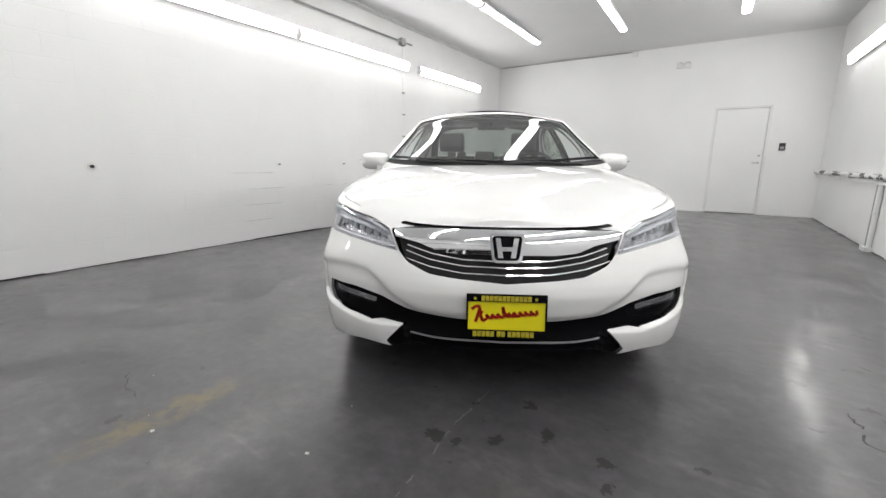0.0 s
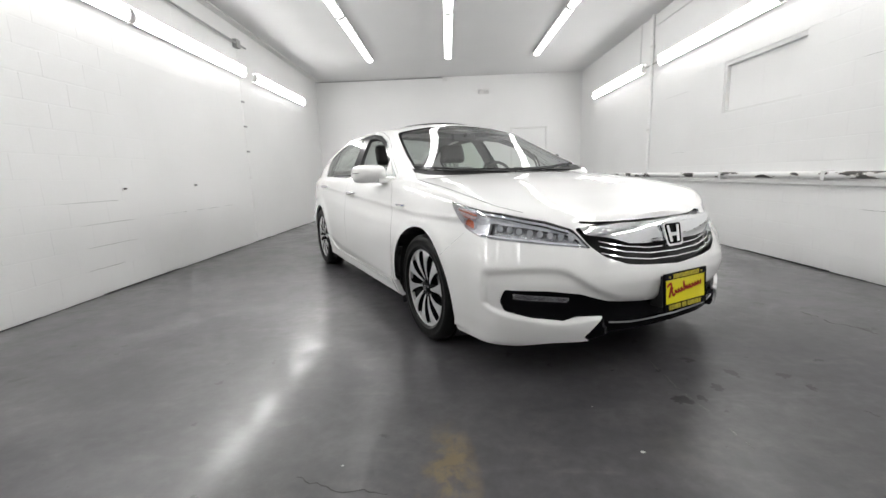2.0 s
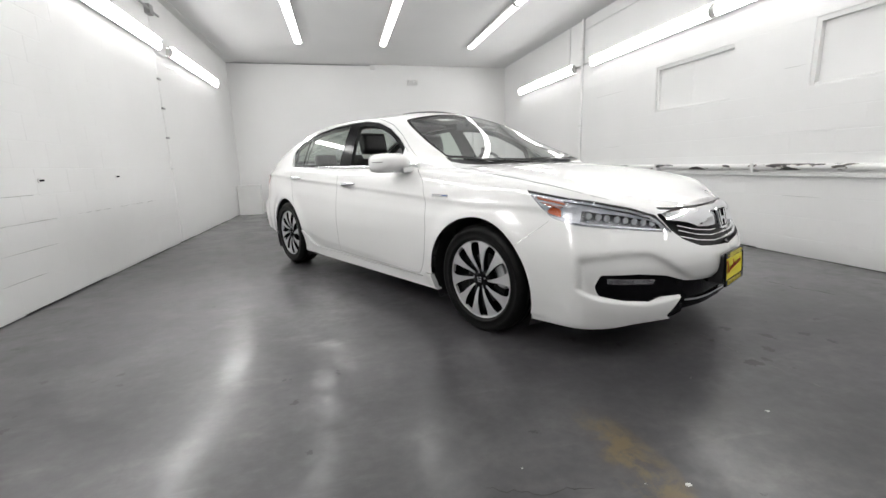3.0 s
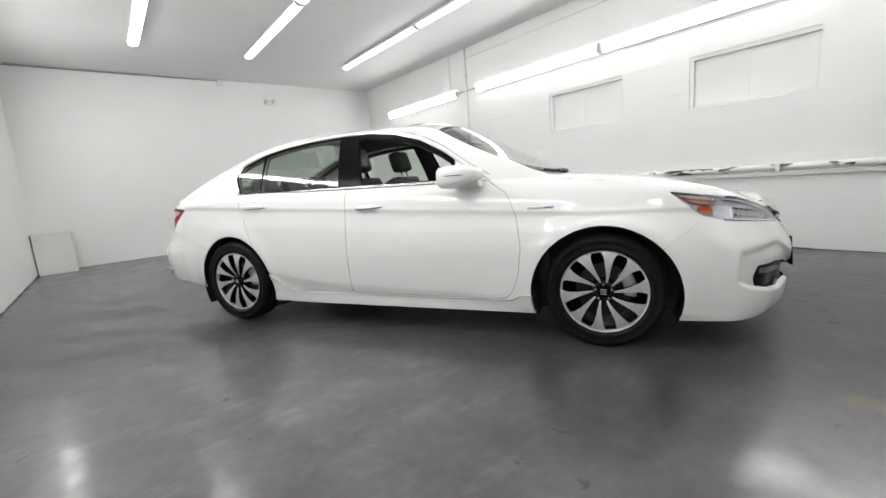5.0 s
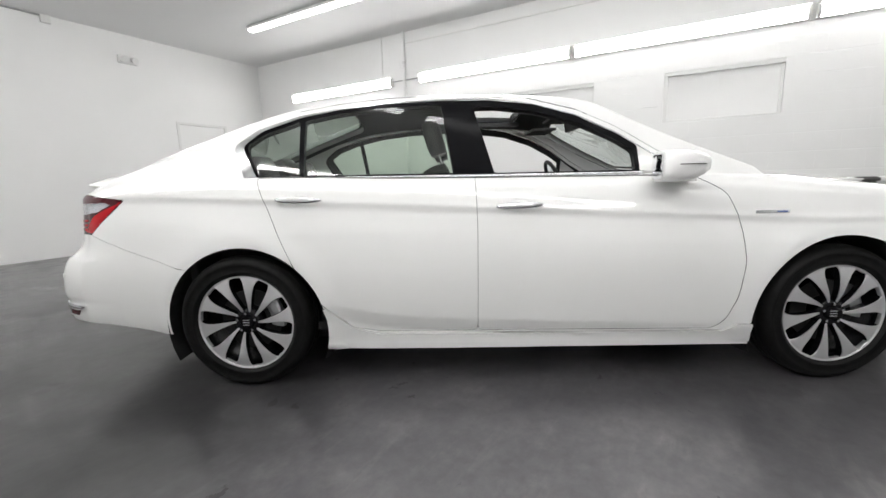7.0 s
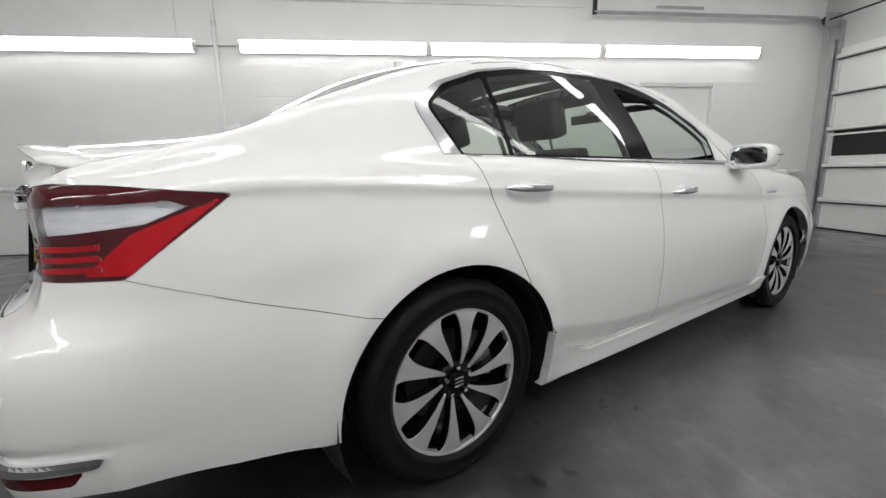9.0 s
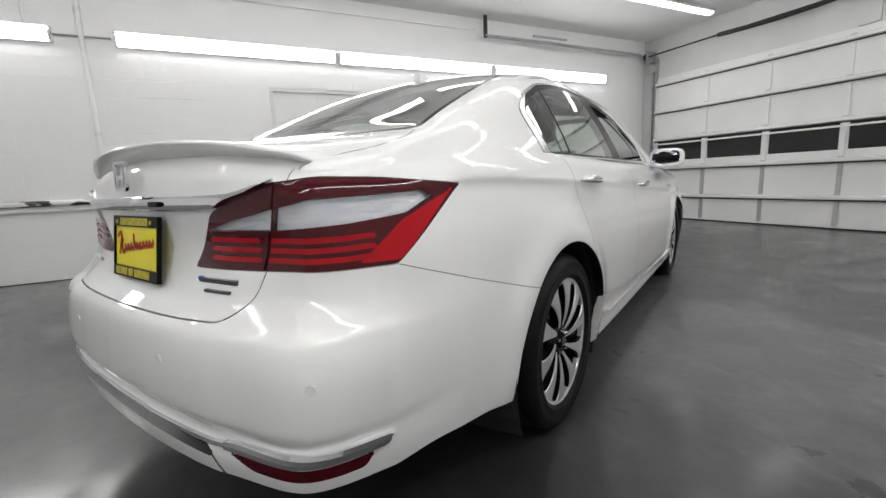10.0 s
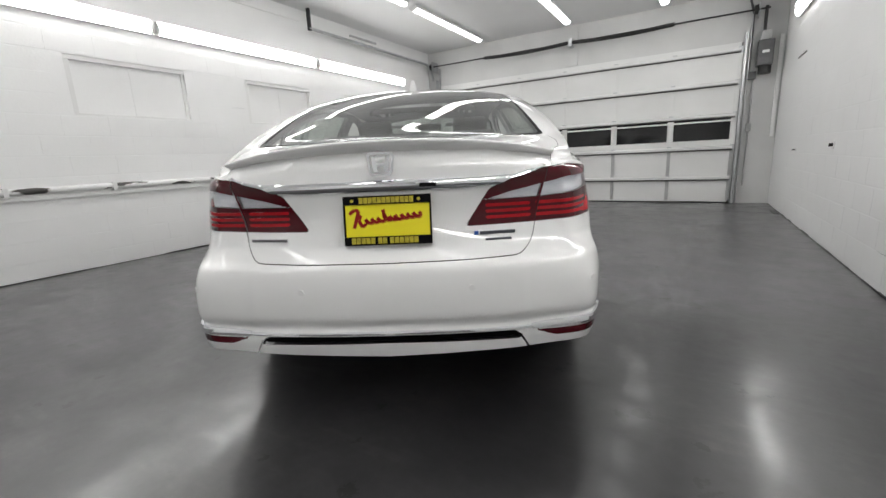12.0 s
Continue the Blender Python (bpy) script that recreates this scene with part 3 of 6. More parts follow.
_f = np.linspace(0, _k[-1], 1200)
_fx, _fy = smooth_through(_k, _p[:, 0], _f), smooth_through(_k, _p[:, 1], _f)
SLEN = np.r_[0, np.cumsum(np.hypot(np.diff(_fx), np.diff(_fy)))]
SX, SY = _fx, _fy
_tx, _ty = np.gradient(SX, SLEN), np.gradient(SY, SLEN)
_n = np.hypot(_tx, _ty)
_w = np.clip(SX / 0.15, 0, 1)
SNX, SNY = _ty / _n * _w * _w * (3 - 2 * _w), -_tx / _n      # outward normal (x >= 0 half), square to the middle line
_n = np.hypot(SNX, SNY)
SNX, SNY = SNX / _n, SNY / _n
_k = np.exp(-0.5 * (np.arange(-90, 91) * 0.005 / 0.11) ** 2)
_ax = np.convolve(np.pad(SNX, 90, mode="reflect", reflect_type="odd"), _k / _k.sum(), "valid")
_ay = np.convolve(np.pad(SNY, 90, mode="reflect"), _k / _k.sum(), "valid")
_w = np.clip((-1.15 - SY) / 0.3, 0, 1)
SNX, SNY = SNX + (_ax - SNX) * _w, SNY + (_ay - SNY) * _w      # the nose turns its corners gently
_n = np.hypot(SNX, SNY)
SNX, SNY = SNX / _n, SNY / _n
STOT = SLEN[-1]


def s_of(x, y):
    """Distance along the plan outline, nose to tail, of the outline's point nearest to (x, y)."""
    return SLEN[np.argmin((SX - abs(x)) ** 2 + (SY - y) ** 2)]


side_in = spline([0.15, 0.19, 0.235, 0.30, 0.378, 0.45, 0.55, 0.68, 0.78, 0.820, 0.842, 0.853, 0.90, 0.95, 0.99, 1.06],
                 [0.050, 0.032, 0.030, 0.018, 0.009, 0.004, 0.0, 0.008, 0.026, 0.0325, 0.0290, 0.0325, 0.0455, 0.0655, 0.088, 0.122])
front_in = spline([0.15, 0.2, 0.26, 0.34, 0.42, 0.47, 0.51, 0.55, 0.60, 0.66, 0.72, 0.755, 0.8, 0.9],
                  [0.045, 0.016, 0.008, 0.016, 0.004, 0.0, 0.008, 0.024, 0.046, 0.070, 0.090, 0.102, 0.125, 0.2])
rear_in = spline([0.25, 0.3, 0.36, 0.385, 0.408, 0.442, 0.458, 0.52, 0.59, 0.625, 0.65, 0.70, 0.80, 0.87, 0.90, 0.93, 1.0, 1.08],
                 [0.012, -0.022, -0.030, -0.022, -0.015, -0.034, -0.036, -0.032, -0.022, -0.010, 0.024, 0.070, 0.097, 0.092, 0.090, 0.090, 0.098, 0.115])


def eased(f, x0, x1, spread):
    """A curve smoothed over a distance."""
    x = np.linspace(x0, x1, 1601)
    k = np.exp(-0.5 * (np.arange(-400, 401) * (x[1] - x[0]) / spread) ** 2)
    pad = np.pad(f(x), 400, mode="reflect", reflect_type="odd")
    y = np.convolve(pad, k / k.sum(), "valid")
    return lambda v: np.interp(v, x, y)


def along(points):
    """A smooth height along the outline from (x, y, z) knots, nose to tail."""
    return spline([s_of(x, y) for x, y, z in points], [z for x, y, z in points])


def eased_along(points, spread):
    return eased(along(points), 0, STOT, spread)


top_of = eased_along([(0, -2.42, 0.742), (0.3, -2.4, 0.743), (0.45, -2.335, 0.745), (0.55, -2.28, 0.758), (0.64, -2.22, 0.777), (0.72, -2.165, 0.797), (0.79, -2.10, 0.816), (0.85, -2.03, 0.835), (0.885, -1.84, 0.874), (0.91, -1.45, 0.93), (0.92, -1.0, 0.972), (0.925, -0.2, 0.985),
                (0.925, 0.6, 0.997), (0.92, 1.2, 1.015), (0.9, 1.65, 1.015), (0.88, 1.95, 0.99), (0.83, 2.18, 0.962), (0.72, 2.34, 0.965), (0.58, 2.41, 0.985), (0.3, 2.455, 1.02), (0, 2.465, 1.032)], 0.05)
low_of = along([(0, -2.42, 0.235), (0.4, -2.39, 0.235), (0.5, -2.37, 0.208), (0.70, -2.26, 0.196), (0.80, -2.12, 0.18), (0.885, -1.8, 0.172), (0.92, -1.0, 0.180), (0.925, 0.7, 0.182), (0.92, 1.1, 0.190), (0.9, 1.7, 0.255), (0.84, 2.15, 0.305), (0.6, 2.4, 0.317), (0.45, 2.44, 0.312), (0, 2.465, 0.297)])


recess_top = along([(0, -2.42, 0.375), (0.36, -2.39, 0.392), (0.45, -2.37, 0.43), (0.62, -2.22, 0.54), (0.72, -2.15, 0.547), (0.80, -2.09, 0.54), (0.86, -1.97, 0.52)])
recess_low = along([(0, -2.42, 0.2), (0.40, -2.39, 0.2), (0.43, -2.32, 0.318), (0.60, -2.22, 0.30), (0.73, -2.13, 0.325), (0.80, -2.06, 0.345), (0.86, -1.97, 0.40)])
recess_end = s_of(0.835, -1.99)


def lower_point(s, z):
    x, y = np.interp(s, SLEN, SX), np.interp(s, SLEN, SY)
    nx, ny = np.interp(s, SLEN, SNX), np.interp(s, SLEN, SNY)
    wf = np.clip(-ny, 0, 1) ** 1.5
    wr = np.clip(ny, 0, 1) ** 1.5
    ws = np.clip(1 - wf - wr, 0, 1)
    # the doors tuck in below a crease that climbs towards the rear wheel
    edge_z = 0.318 + 0.045 * y + 0.05 * np.clip((y - 0.45) / 0.5, 0, 1) ** 2
    hollow = 0.24 * np.clip(edge_z - z, 0, 0.075) * np.clip((1.12 - np.abs(y)) / 0.12, 0, 1)
    d = ws * (side_in(z - 0.055 * np.clip(y, -1.3, 1.75) * np.clip((z - 0.6) / 0.15, 0, 1)) + hollow) + wf * front_in(np.minimum(z, 0.755)) + wr * rear_in(z)
    # fuller corners low down on both bumpers
    cw = (2 * np.abs(nx * ny)) ** 2
    wide = np.where(ny < 0, 0.026 * np.exp(-((z - 0.44) / 0.28) ** 4), 0.042 * np.exp(-((z - 0.45) / 0.2) ** 4)) * cw
    # the nose sweeps back at its corners, more so at the lamps
    k = np.clip((z - 0.54) / 0.14, 0, 1)
    d = d + np.where(ny < 0, nx * nx * np.abs(ny) / 0.385 * 0.020 * k * k * (3 - 2 * k), 0)
    # swell round the wheels
    for yc in (-1.39, 1.39):
        r = np.hypot(y - yc, z - 0.32)
        d = d - ws * 0.016 * np.exp(-((r - 0.40) / 0.07) ** 2) * (z > 0.2)
    # the recess round the fog lamps and the lower air intake
    up = 1 / (1 + np.exp(np.clip((z - recess_top(s)) / 0.0075, -50, 50)))
    dn = 1 / (1 + np.exp(np.clip((recess_low(s) - z) / 0.0022, -50, 50)))
    d = d + 0.019 * up * dn * (s < recess_end) * np.clip((recess_end - s) / 0.03, 0, 1)
    # the raised lip of the lower rear bumper
    d = d - wr * 0.004 * np.exp(-((z - 0.395) / 0.012) ** 2)
    r = 0.06
    top = top_of(s)
    q = np.clip((z - (top - r)) / r, 0, 1)
    d = d + 0.05 * (1 - np.sqrt(np.maximum(1 - q * q * 0.97, 0))) - wide
    px = np.maximum(x - nx * d, 0)
    return np.stack([px, y - ny * d, z], -1)


hood_z = eased(spline([-2.45, -2.35, -2.18, -2.03, -1.85, -1.67, -1.42, -1.17, -1.0], [0.735, 0.755, 0.788, 0.825, 0.878, 0.925, 0.96, 0.983, 0.99]), -2.45, -1.0, 0.07)
roof_z = eased(spline([-0.5, -0.4, -0.3, -0.15, 0.1, 0.5, 0.8, 1.0, 1.21, 1.43, 1.66, 1.8, 1.94, 2.0, 2.1, 2.2, 2.33, 2.45], [1.3195, 1.3703, 1.413, 1.444, 1.461, 1.466, 1.455, 1.435, 1.395, 1.328, 1.230, 1.162, 1.092, 1.084, 1.075, 1.067, 1.058, 1.05]), -0.5, 2.45, 0.035)


def centre_z(y):
    """Height of the car's middle line: hood, screen, roof, rear screen and boot."""
    y = np.asarray(y, float)
    u = y + 1.10
    screen_z = 0.987 + 0.60 * u - 0.08 * u * u
    blend = np.clip((y + 0.5) / 0.22, 0, 1)
    blend = blend * blend * (3 - 2 * blend)
    return np.where(y < -1.10, hood_z(y), np.where(y < -0.5, screen_z, roof_z(np.maximum(y, -0.5)) * blend + screen_z * (1 - blend)))


class Surface:
    """A triangle sheet that can be cut along curves into named pieces."""

    def __init__(self):
        self.v, self.q, self.t, self.lab = np.zeros((0, 3)), np.zeros((0, 2)), np.zeros((0, 3), int), np.zeros(0, int)
        self.names = ["body"]

    def grid(self, pts, q):
        n, m = pts.shape[:2]
        base = len(self.v)
        i = base + np.arange(n * m).reshape(n, m)
        a, b, c, d = i[:-1, :-1].ravel(), i[1:, :-1].ravel(), i[1:, 1:].ravel(), i[:-1, 1:].ravel()
        t = np.r_[np.c_[a, b, c], np.c_[a, c, d]]
        self.v, self.q = np.r_[self.v, pts.reshape(-1, 3)], np.r_[self.q, q.reshape(-1, 2)]
        area = np.linalg.norm(np.cross(self.v[t[:, 1]] - self.v[t[:, 0]], self.v[t[:, 2]] - self.v[t[:, 0]]), axis=1)
        t = t[area > 1e-9]
        self.t, self.lab = np.r_[self.t, t], np.r_[self.lab, np.zeros(len(t), int)]

    def id(self, name):
        if name not in self.names:
            self.names.append(name)
        return self.names.index(name)

    def split(self, p, ok):
        """Split the triangles of ok along the zero line of p, given at the vertices."""
        sg = p[self.t] < 0
        count = sg.sum(1)
        mix = ok & (count > 0) & (count < 3)
        if not mix.any():
            return
        t, s, lab = self.t[mix], sg[mix], self.lab[mix]
        lone = np.where(s.sum(1) == 1, np.argmax(s, 1), np.argmin(s, 1))
        r = np.arange(len(t))
        a, b, c = t[r, lone], t[r, (lone + 1) % 3], t[r, (lone + 2) % 3]
        ed = np.r_[np.sort(np.c_[a, b], 1), np.sort(np.c_[a, c], 1)]
        uniq, inv = np.unique(ed, axis=0, return_inverse=True)
        inv = inv.ravel()
        f = np.clip(p[uniq[:, 0]] / (p[uniq[:, 0]] - p[uniq[:, 1]]), 0.01, 0.99)[:, None]
        base = len(self.v)
        self.v = np.r_[self.v, self.v[uniq[:, 0]] * (1 - f) + self.v[uniq[:, 1]] * f]
        self.q = np.r_[self.q, self.q[uniq[:, 0]] * (1 - f) + self.q[uniq[:, 1]] * f]
        ab, ac = base + inv[: len(t)], base + inv[len(t):]
        tri = np.r_[np.c_[a, ab, ac], np.c_[ab, b, c], np.c_[ab, c, ac]]
        self.t, self.lab = np.r_[self.t[~mix], tri], np.r_[self.lab[~mix], lab, lab, lab]

    def allowed(self, among):
        return np.ones(len(self.t), bool) if among is None else np.isin(self.lab, [self.id(n) for n in among])

    def middle(self):
        return self.v[self.t].mean(1), self.q[self.t].mean(1)

    def cut(self, phi, name, among=None):
        """Split along phi(v, q) = 0; what is inside (phi < 0) and among the named pieces becomes the piece name."""
        self.split(phi(self.v, self.q), self.allowed(among))
        self.lab[self.allowed(among) & (phi(*self.middle()) < 0)] = self.id(name)

    def band(self, line, width, name, among=None):
        """A strip of that width along a line becomes the piece name."""
        for k in (-1, 1):
            self.split(side_dist(self.q, line) + k * width / 2, self.allowed(among))
        self.lab[self.allowed(among) & (line_dist(self.middle()[1], line) < width / 2)] = self.id(name)

    def normals(self):
        fn = np.cross(self.v[self.t[:, 1]] - self.v[self.t[:, 0]], self.v[self.t[:, 2]] - self.v[self.t[:, 0]])
        n = np.zeros_like(self.v)
        for k in range(3):
            np.add.at(n, self.t[:, k], fn)
        n[:, 0] *= np.abs(self.v[:, 0]) > 1e-4
        return n / np.maximum(np.linalg.norm(n, axis=1), 1e-12)[:, None]

    def piece(self, name, mirror=False, inward=0.0):
        """Vertices, triangles and normals of a piece; mirror: the other side of the car, too, or "only" that side."""
        nrm = self.n
        t = self.t[self.lab == self.id(name)] if name in self.names else np.zeros((0, 3), int)
        used, inv = np.unique(t, return_inverse=True)
        return self.v[used] - inward * nrm[used], inv.reshape(-1, 3), nrm[used]


def inside_poly(pts, poly):
    x, y = pts[:, 0], pts[:, 1]
    poly = np.array(poly)
    c = np.zeros(len(pts), bool)
    for (x1, y1), (x2, y2) in zip(poly, np.roll(poly, -1, 0)):
        hit = ((y1 > y) != (y2 > y)) & (x < (x2 - x1) * (y - y1) / (y2 - y1 + 1e-15) + x1)
        c ^= hit
    return c


def line_dist(pts, line):
    d = np.full(len(pts), 1e9)
    for a, b in zip(line[:-1], line[1:]):
        a, b = np.array(a, float), np.array(b, float)
        t = np.clip(((pts - a) @ (b - a)) / max((b - a) @ (b - a), 1e-12), 0, 1)
        d = np.minimum(d, np.linalg.norm(pts - a - t[:, None] * (b - a), axis=1))
    return d


def side_dist(pts, line):
    """Signed distance to a line: which side of its nearest stretch a point lies on."""
    d, sg = np.full(len(pts), 1e9), np.ones(len(pts))
    for a, b in zip(line[:-1], line[1:]):
        a, b = np.array(a, float), np.array(b, float)
        t = np.clip(((pts - a) @ (b - a)) / max((b - a) @ (b - a), 1e-12), 0, 1)
        e = np.linalg.norm(pts - a - t[:, None] * (b - a), axis=1)
        near = e < d - 1e-9
        side = np.sign((b[0] - a[0]) * (pts[:, 1] - a[1]) - (b[1] - a[1]) * (pts[:, 0] - a[0]))
        d, sg = np.where(near, e, d), np.where(near, side, sg)
    return d * np.where(sg == 0, 1, sg)


def rounded(poly, r=0.02, steps=5):
    """A polygon with its corners rounded; a corner (a, b, radius) has a radius of its own."""
    out, n = [], len(poly)
    for i in range(n):
        p, c, q = np.array(poly[i - 1][:2], float), np.array(poly[i][:2], float), np.array(poly[(i + 1) % n][:2], float)
        rr = poly[i][2] if len(poly[i]) > 2 else r
        a, b = p - c, q - c
        k = min(rr, 0.45 * np.linalg.norm(a), 0.45 * np.linalg.norm(b))
        a, b = c + a / np.linalg.norm(a) * k, c + b / np.linalg.norm(b) * k
        for t in np.linspace(0, 1, steps):
            out.append(tuple((1 - t) ** 2 * a + 2 * t * (1 - t) * c + t * t * b))
    return out


def area(poly, r=0.02, mask=None):
    """phi of a polygon in the sheet's own flat coordinates."""
    p = rounded(poly, r) if r else [tuple(c[:2]) for c in poly]

    def phi(v, q):
        d = line_dist(q, p + p[:1])
        d = np.where(inside_poly(q, p), -d, d)
        return d if mask is None else np.where(mask(v, q), d, 1.0)
    return phi




# lower sheet: coordinates (s, z)
NS, NZ = 520, 84
ss = np.linspace(0, STOT, NS)
lower = Surface()
ff = np.linspace(0, 1, NZ) ** 0.9
zz = low_of(ss)[:, None] + (top_of(ss) - low_of(ss))[:, None] * ff[None]
SG = np.repeat(ss[:, None], NZ, 1)
lower.grid(lower_point(SG, zz), np.stack([SG, zz], -1))

# upper sheet: hood, glasshouse and boot; side part in (y, z), top part in (x, y)
edge = lower_point(ss, top_of(ss))
upper_side, upper_top = Surface(), Surface()
NB, NT = 18, 36
tumble = 0.37


def rail_of(bx, bz, zc, y):
    """Where the roof or screen surface meets the side."""
    lo, hi = np.zeros_like(bx), np.maximum(zc - bz, 0)
    f = np.clip(-y / 0.4, 0, 1)
    g = np.clip((y - 0.1) / 0.9, 0, 1)
    crown = 0.085 - 0.022 * f * f * (3 - 2 * f) - 0.022 * g * g * (3 - 2 * g)
    q = (zc - bz) / 0.3
    full_ = np.maximum(0.5 * (q + 1 - np.sqrt((q - 1) ** 2 + 0.06)), 0)
    for _ in range(40):
        m = (lo + hi) / 2
        x = side_x(bx, m)
        top = zc - crown * (x / 0.62) ** 2.2 * full_ - bz
        lo, hi = np.where(top > m, m, lo), np.where(top > m, hi, m)
    return lo


def side_x(bx, h):
    return np.maximum(bx - tumble * h - 0.42 * h * h, 0)


bx, by, bz = edge[:, 0], edge[:, 1], edge[:, 2]
zc = centre_z(by) - bz
zc = bz + 0.5 * (zc + np.sqrt(zc * zc + 0.02 ** 2))
hr = rail_of(bx, bz, zc, by)
fade = np.clip((2.3 - by) / 0.4, 0, 1) * np.clip((by + 1.1) / 0.06, 0, 1)
hr = hr * fade * fade * (3 - 2 * fade)
g = np.linspace(0, 1, NB)
H = hr[:, None] * g[None]
side_pts = np.stack([side_x(bx[:, None], H), np.repeat(by[:, None], NB, 1), bz[:, None] + H], -1)
rx, rz = side_x(bx, hr), bz + hr
w = np.linspace(0, 1, NT)
X = rx[:, None] * (1 - w[None])
def ease(v):
    v = np.clip(v, 0, 1)
    return v * v * (3 - 2 * v)


k = (1 - w[None]) ** (2.2 + 1.3 * ease((-1.1 - by) / 0.1) + 1.2 * ease((by - 1.9) / 0.2) - 0.55 * ease((-0.1 - by) / 0.4) * ease((by + 1.12) / 0.12))[:, None]
Z = zc[:, None] + (rz - zc)[:, None] * k
top_pts = np.stack([X, np.repeat(by[:, None], NT, 1), Z], -1)
upper_side.grid(side_pts, side_pts[..., 1:])
upper_top.grid(top_pts, top_pts[..., :2])


def pt(x, y, *z):
    return (s_of(x, y), *z)


def pts(*a):
    return [pt(*p) for p in a]


def gap(sheet_, line, name="gap", width=0.0029, among=None):
    sheet_.band(line, width, name, among)


# -- pieces of the lower sheet
for yc in (-1.385, 1.375):
    lower.cut(lambda v, q, yc=yc: np.where(v[:, 0] > 0.5, np.hypot(v[:, 1] - yc, v[:, 2] - 0.30) - 0.393, 1.0), "arch")
HEAD = pts((0.875, -1.71, 0.85), (0.875, -1.86, 0.722), (0.855, -1.97, 0.69), (0.72, -2.13, 0.667), (0.60, -2.21, 0.65), (0.465, -2.285, 0.634), (0.50, -2.20, 0.718), (0.60, -2.11, 0.757), (0.68, -2.06, 0.778), (0.76, -2.0, 0.800), (0.83, -1.92, 0.818))
TAIL = pts((0.295, 2.45, 0.748), (0.39, 2.44, 0.878), (0.47, 2.435, 0.912), (0.60, 2.40, 0.944), (0.74, 2.32, 0.953), (0.82, 2.2, 0.947), (0.868, 1.965, 0.925), (0.83, 2.18, 0.758), (0.70, 2.36, 0.755), (0.58, 2.41, 0.752))
GRILLE = [pt(0, -2.42, 0.735)[:2], *pts((0.25, -2.41, 0.738), (0.40, -2.39, 0.741), (0.495, -2.21, 0.722), (0.462, -2.27, 0.645), (0.415, -2.32, 0.595), (0.32, -2.38, 0.556), (0.21, -2.41, 0.545), (0, -2.42, 0.53)), (-0.1, 0.53), (-0.1, 0.735)]
INTAKE = [(-0.1, 0.368), *pts((0, -2.42, 0.368), (0.2, -2.41, 0.372), (0.43, -2.38, 0.392), (0.56, -2.34, 0.432), (0.70, -2.27, 0.452), (0.79, -2.08, 0.458), (0.805, -2.06, 0.40), (0.79, -2.07, 0.352), (0.70, -2.15, 0.322), (0.585, -2.23, 0.304, 0.004), (0.53, -2.26, 0.322), (0.425, -2.32, 0.322, 0.003), (0.505, -2.28, 0.225), (0.47, -2.30, 0.2), (0, -2.42, 0.2)), (-0.1, 0.2)]
DOOR_F = [pt(0.925, y, z) for y, z in ((0.275, 1.1), (0.262, 0.79), (0.268, 0.268), (-0.83, 0.262), (-0.885, 0.31), (-0.925, 0.42), (-0.945, 0.58), (-0.925, 0.75), (-0.865, 0.895), (-0.74, 0.975), (-0.70, 1.1))]
DOOR_R = [pt(0.925, y, z) for y, z in ((0.275, 1.1), (0.262, 0.79), (0.268, 0.268), (0.74, 0.268), (0.87, 0.292), (1.005, 0.42), (1.105, 0.575), (1.185, 0.74), (1.25, 0.9), (1.33, 1.1))]
LID = [*pts((0, 2.465, 0.638), (0.30, 2.455, 0.640), (0.49, 2.435, 0.646), (0.545, 2.42, 0.69), (0.565, 2.41, 0.752), (0.655, 2.38, 0.945), (0.655, 2.38, 1.1)), (STOT + 0.1, 1.1), (STOT + 0.1, 0.638)]
SEAM_F = pts((0.885, -1.85, 0.70), (0.90, -1.70, 0.58), (0.91, -1.6, 0.5))
SEAM_R = [(s_of(0.83, 2.18), 0.757), (4.97, 0.680), (4.71, 0.60), (4.6, 0.575)]
SKIRT = [pt(0.92, y, z) for y, z in ((-1.2, 0.296), (-0.93, 0.288), (-0.87, 0.254), (0.74, 0.257), (0.84, 0.282), (0.94, 0.392), (1.2, 0.42))]

lower.cut(area(HEAD, 0.012), "headlight", ["body"])
lower.cut(area(TAIL, 0.012), "taillight", ["body"])
lower.cut(area(GRILLE, 0.015), "grille", ["body"])
lower.cut(area(INTAKE, 0.012), "intake", ["body"])
lower.cut(area(DOOR_F, 0.03), "front_door", ["body"])
lower.cut(area(DOOR_R, 0.03), "rear_door", ["body"])
lower.cut(area(LID, 0.03), "trunk_lid", ["body"])
FRONT_B = [(-0.1, 0.1), (-0.1, 0.80), *pts((0.3, -2.4, 0.80), (0.6, -2.33, 0.80), (0.80, -2.12, 0.80), (0.86, -1.96, 0.69)), *SEAM_F, (s_of(0.91, -1.6), 0.1)]
lower.cut(area(FRONT_B, 0), "front_bumper", ["body"])
REAR_B = [(s_of(0.91, 1.55), 0.1), *SEAM_R[::-1], *pts((0.80, 2.24, 0.80), (0.56, 2.42, 0.80), (0.46, 2.44, 0.652)), (STOT + 0.1, 0.64), (STOT + 0.1, 0.1)]
lower.cut(area(REAR_B, 0), "rear_bumper", ["body"])
lower.cut(lambda v, q: q[:, 1] - np.interp(q[:, 0], [p[0] for p in SKIRT], [p[1] for p in SKIRT]) + 10 * ((q[:, 0] < SKIRT[0][0]) | (q[:, 0] > SKIRT[-1][0])), "side_skirt", ["body"])
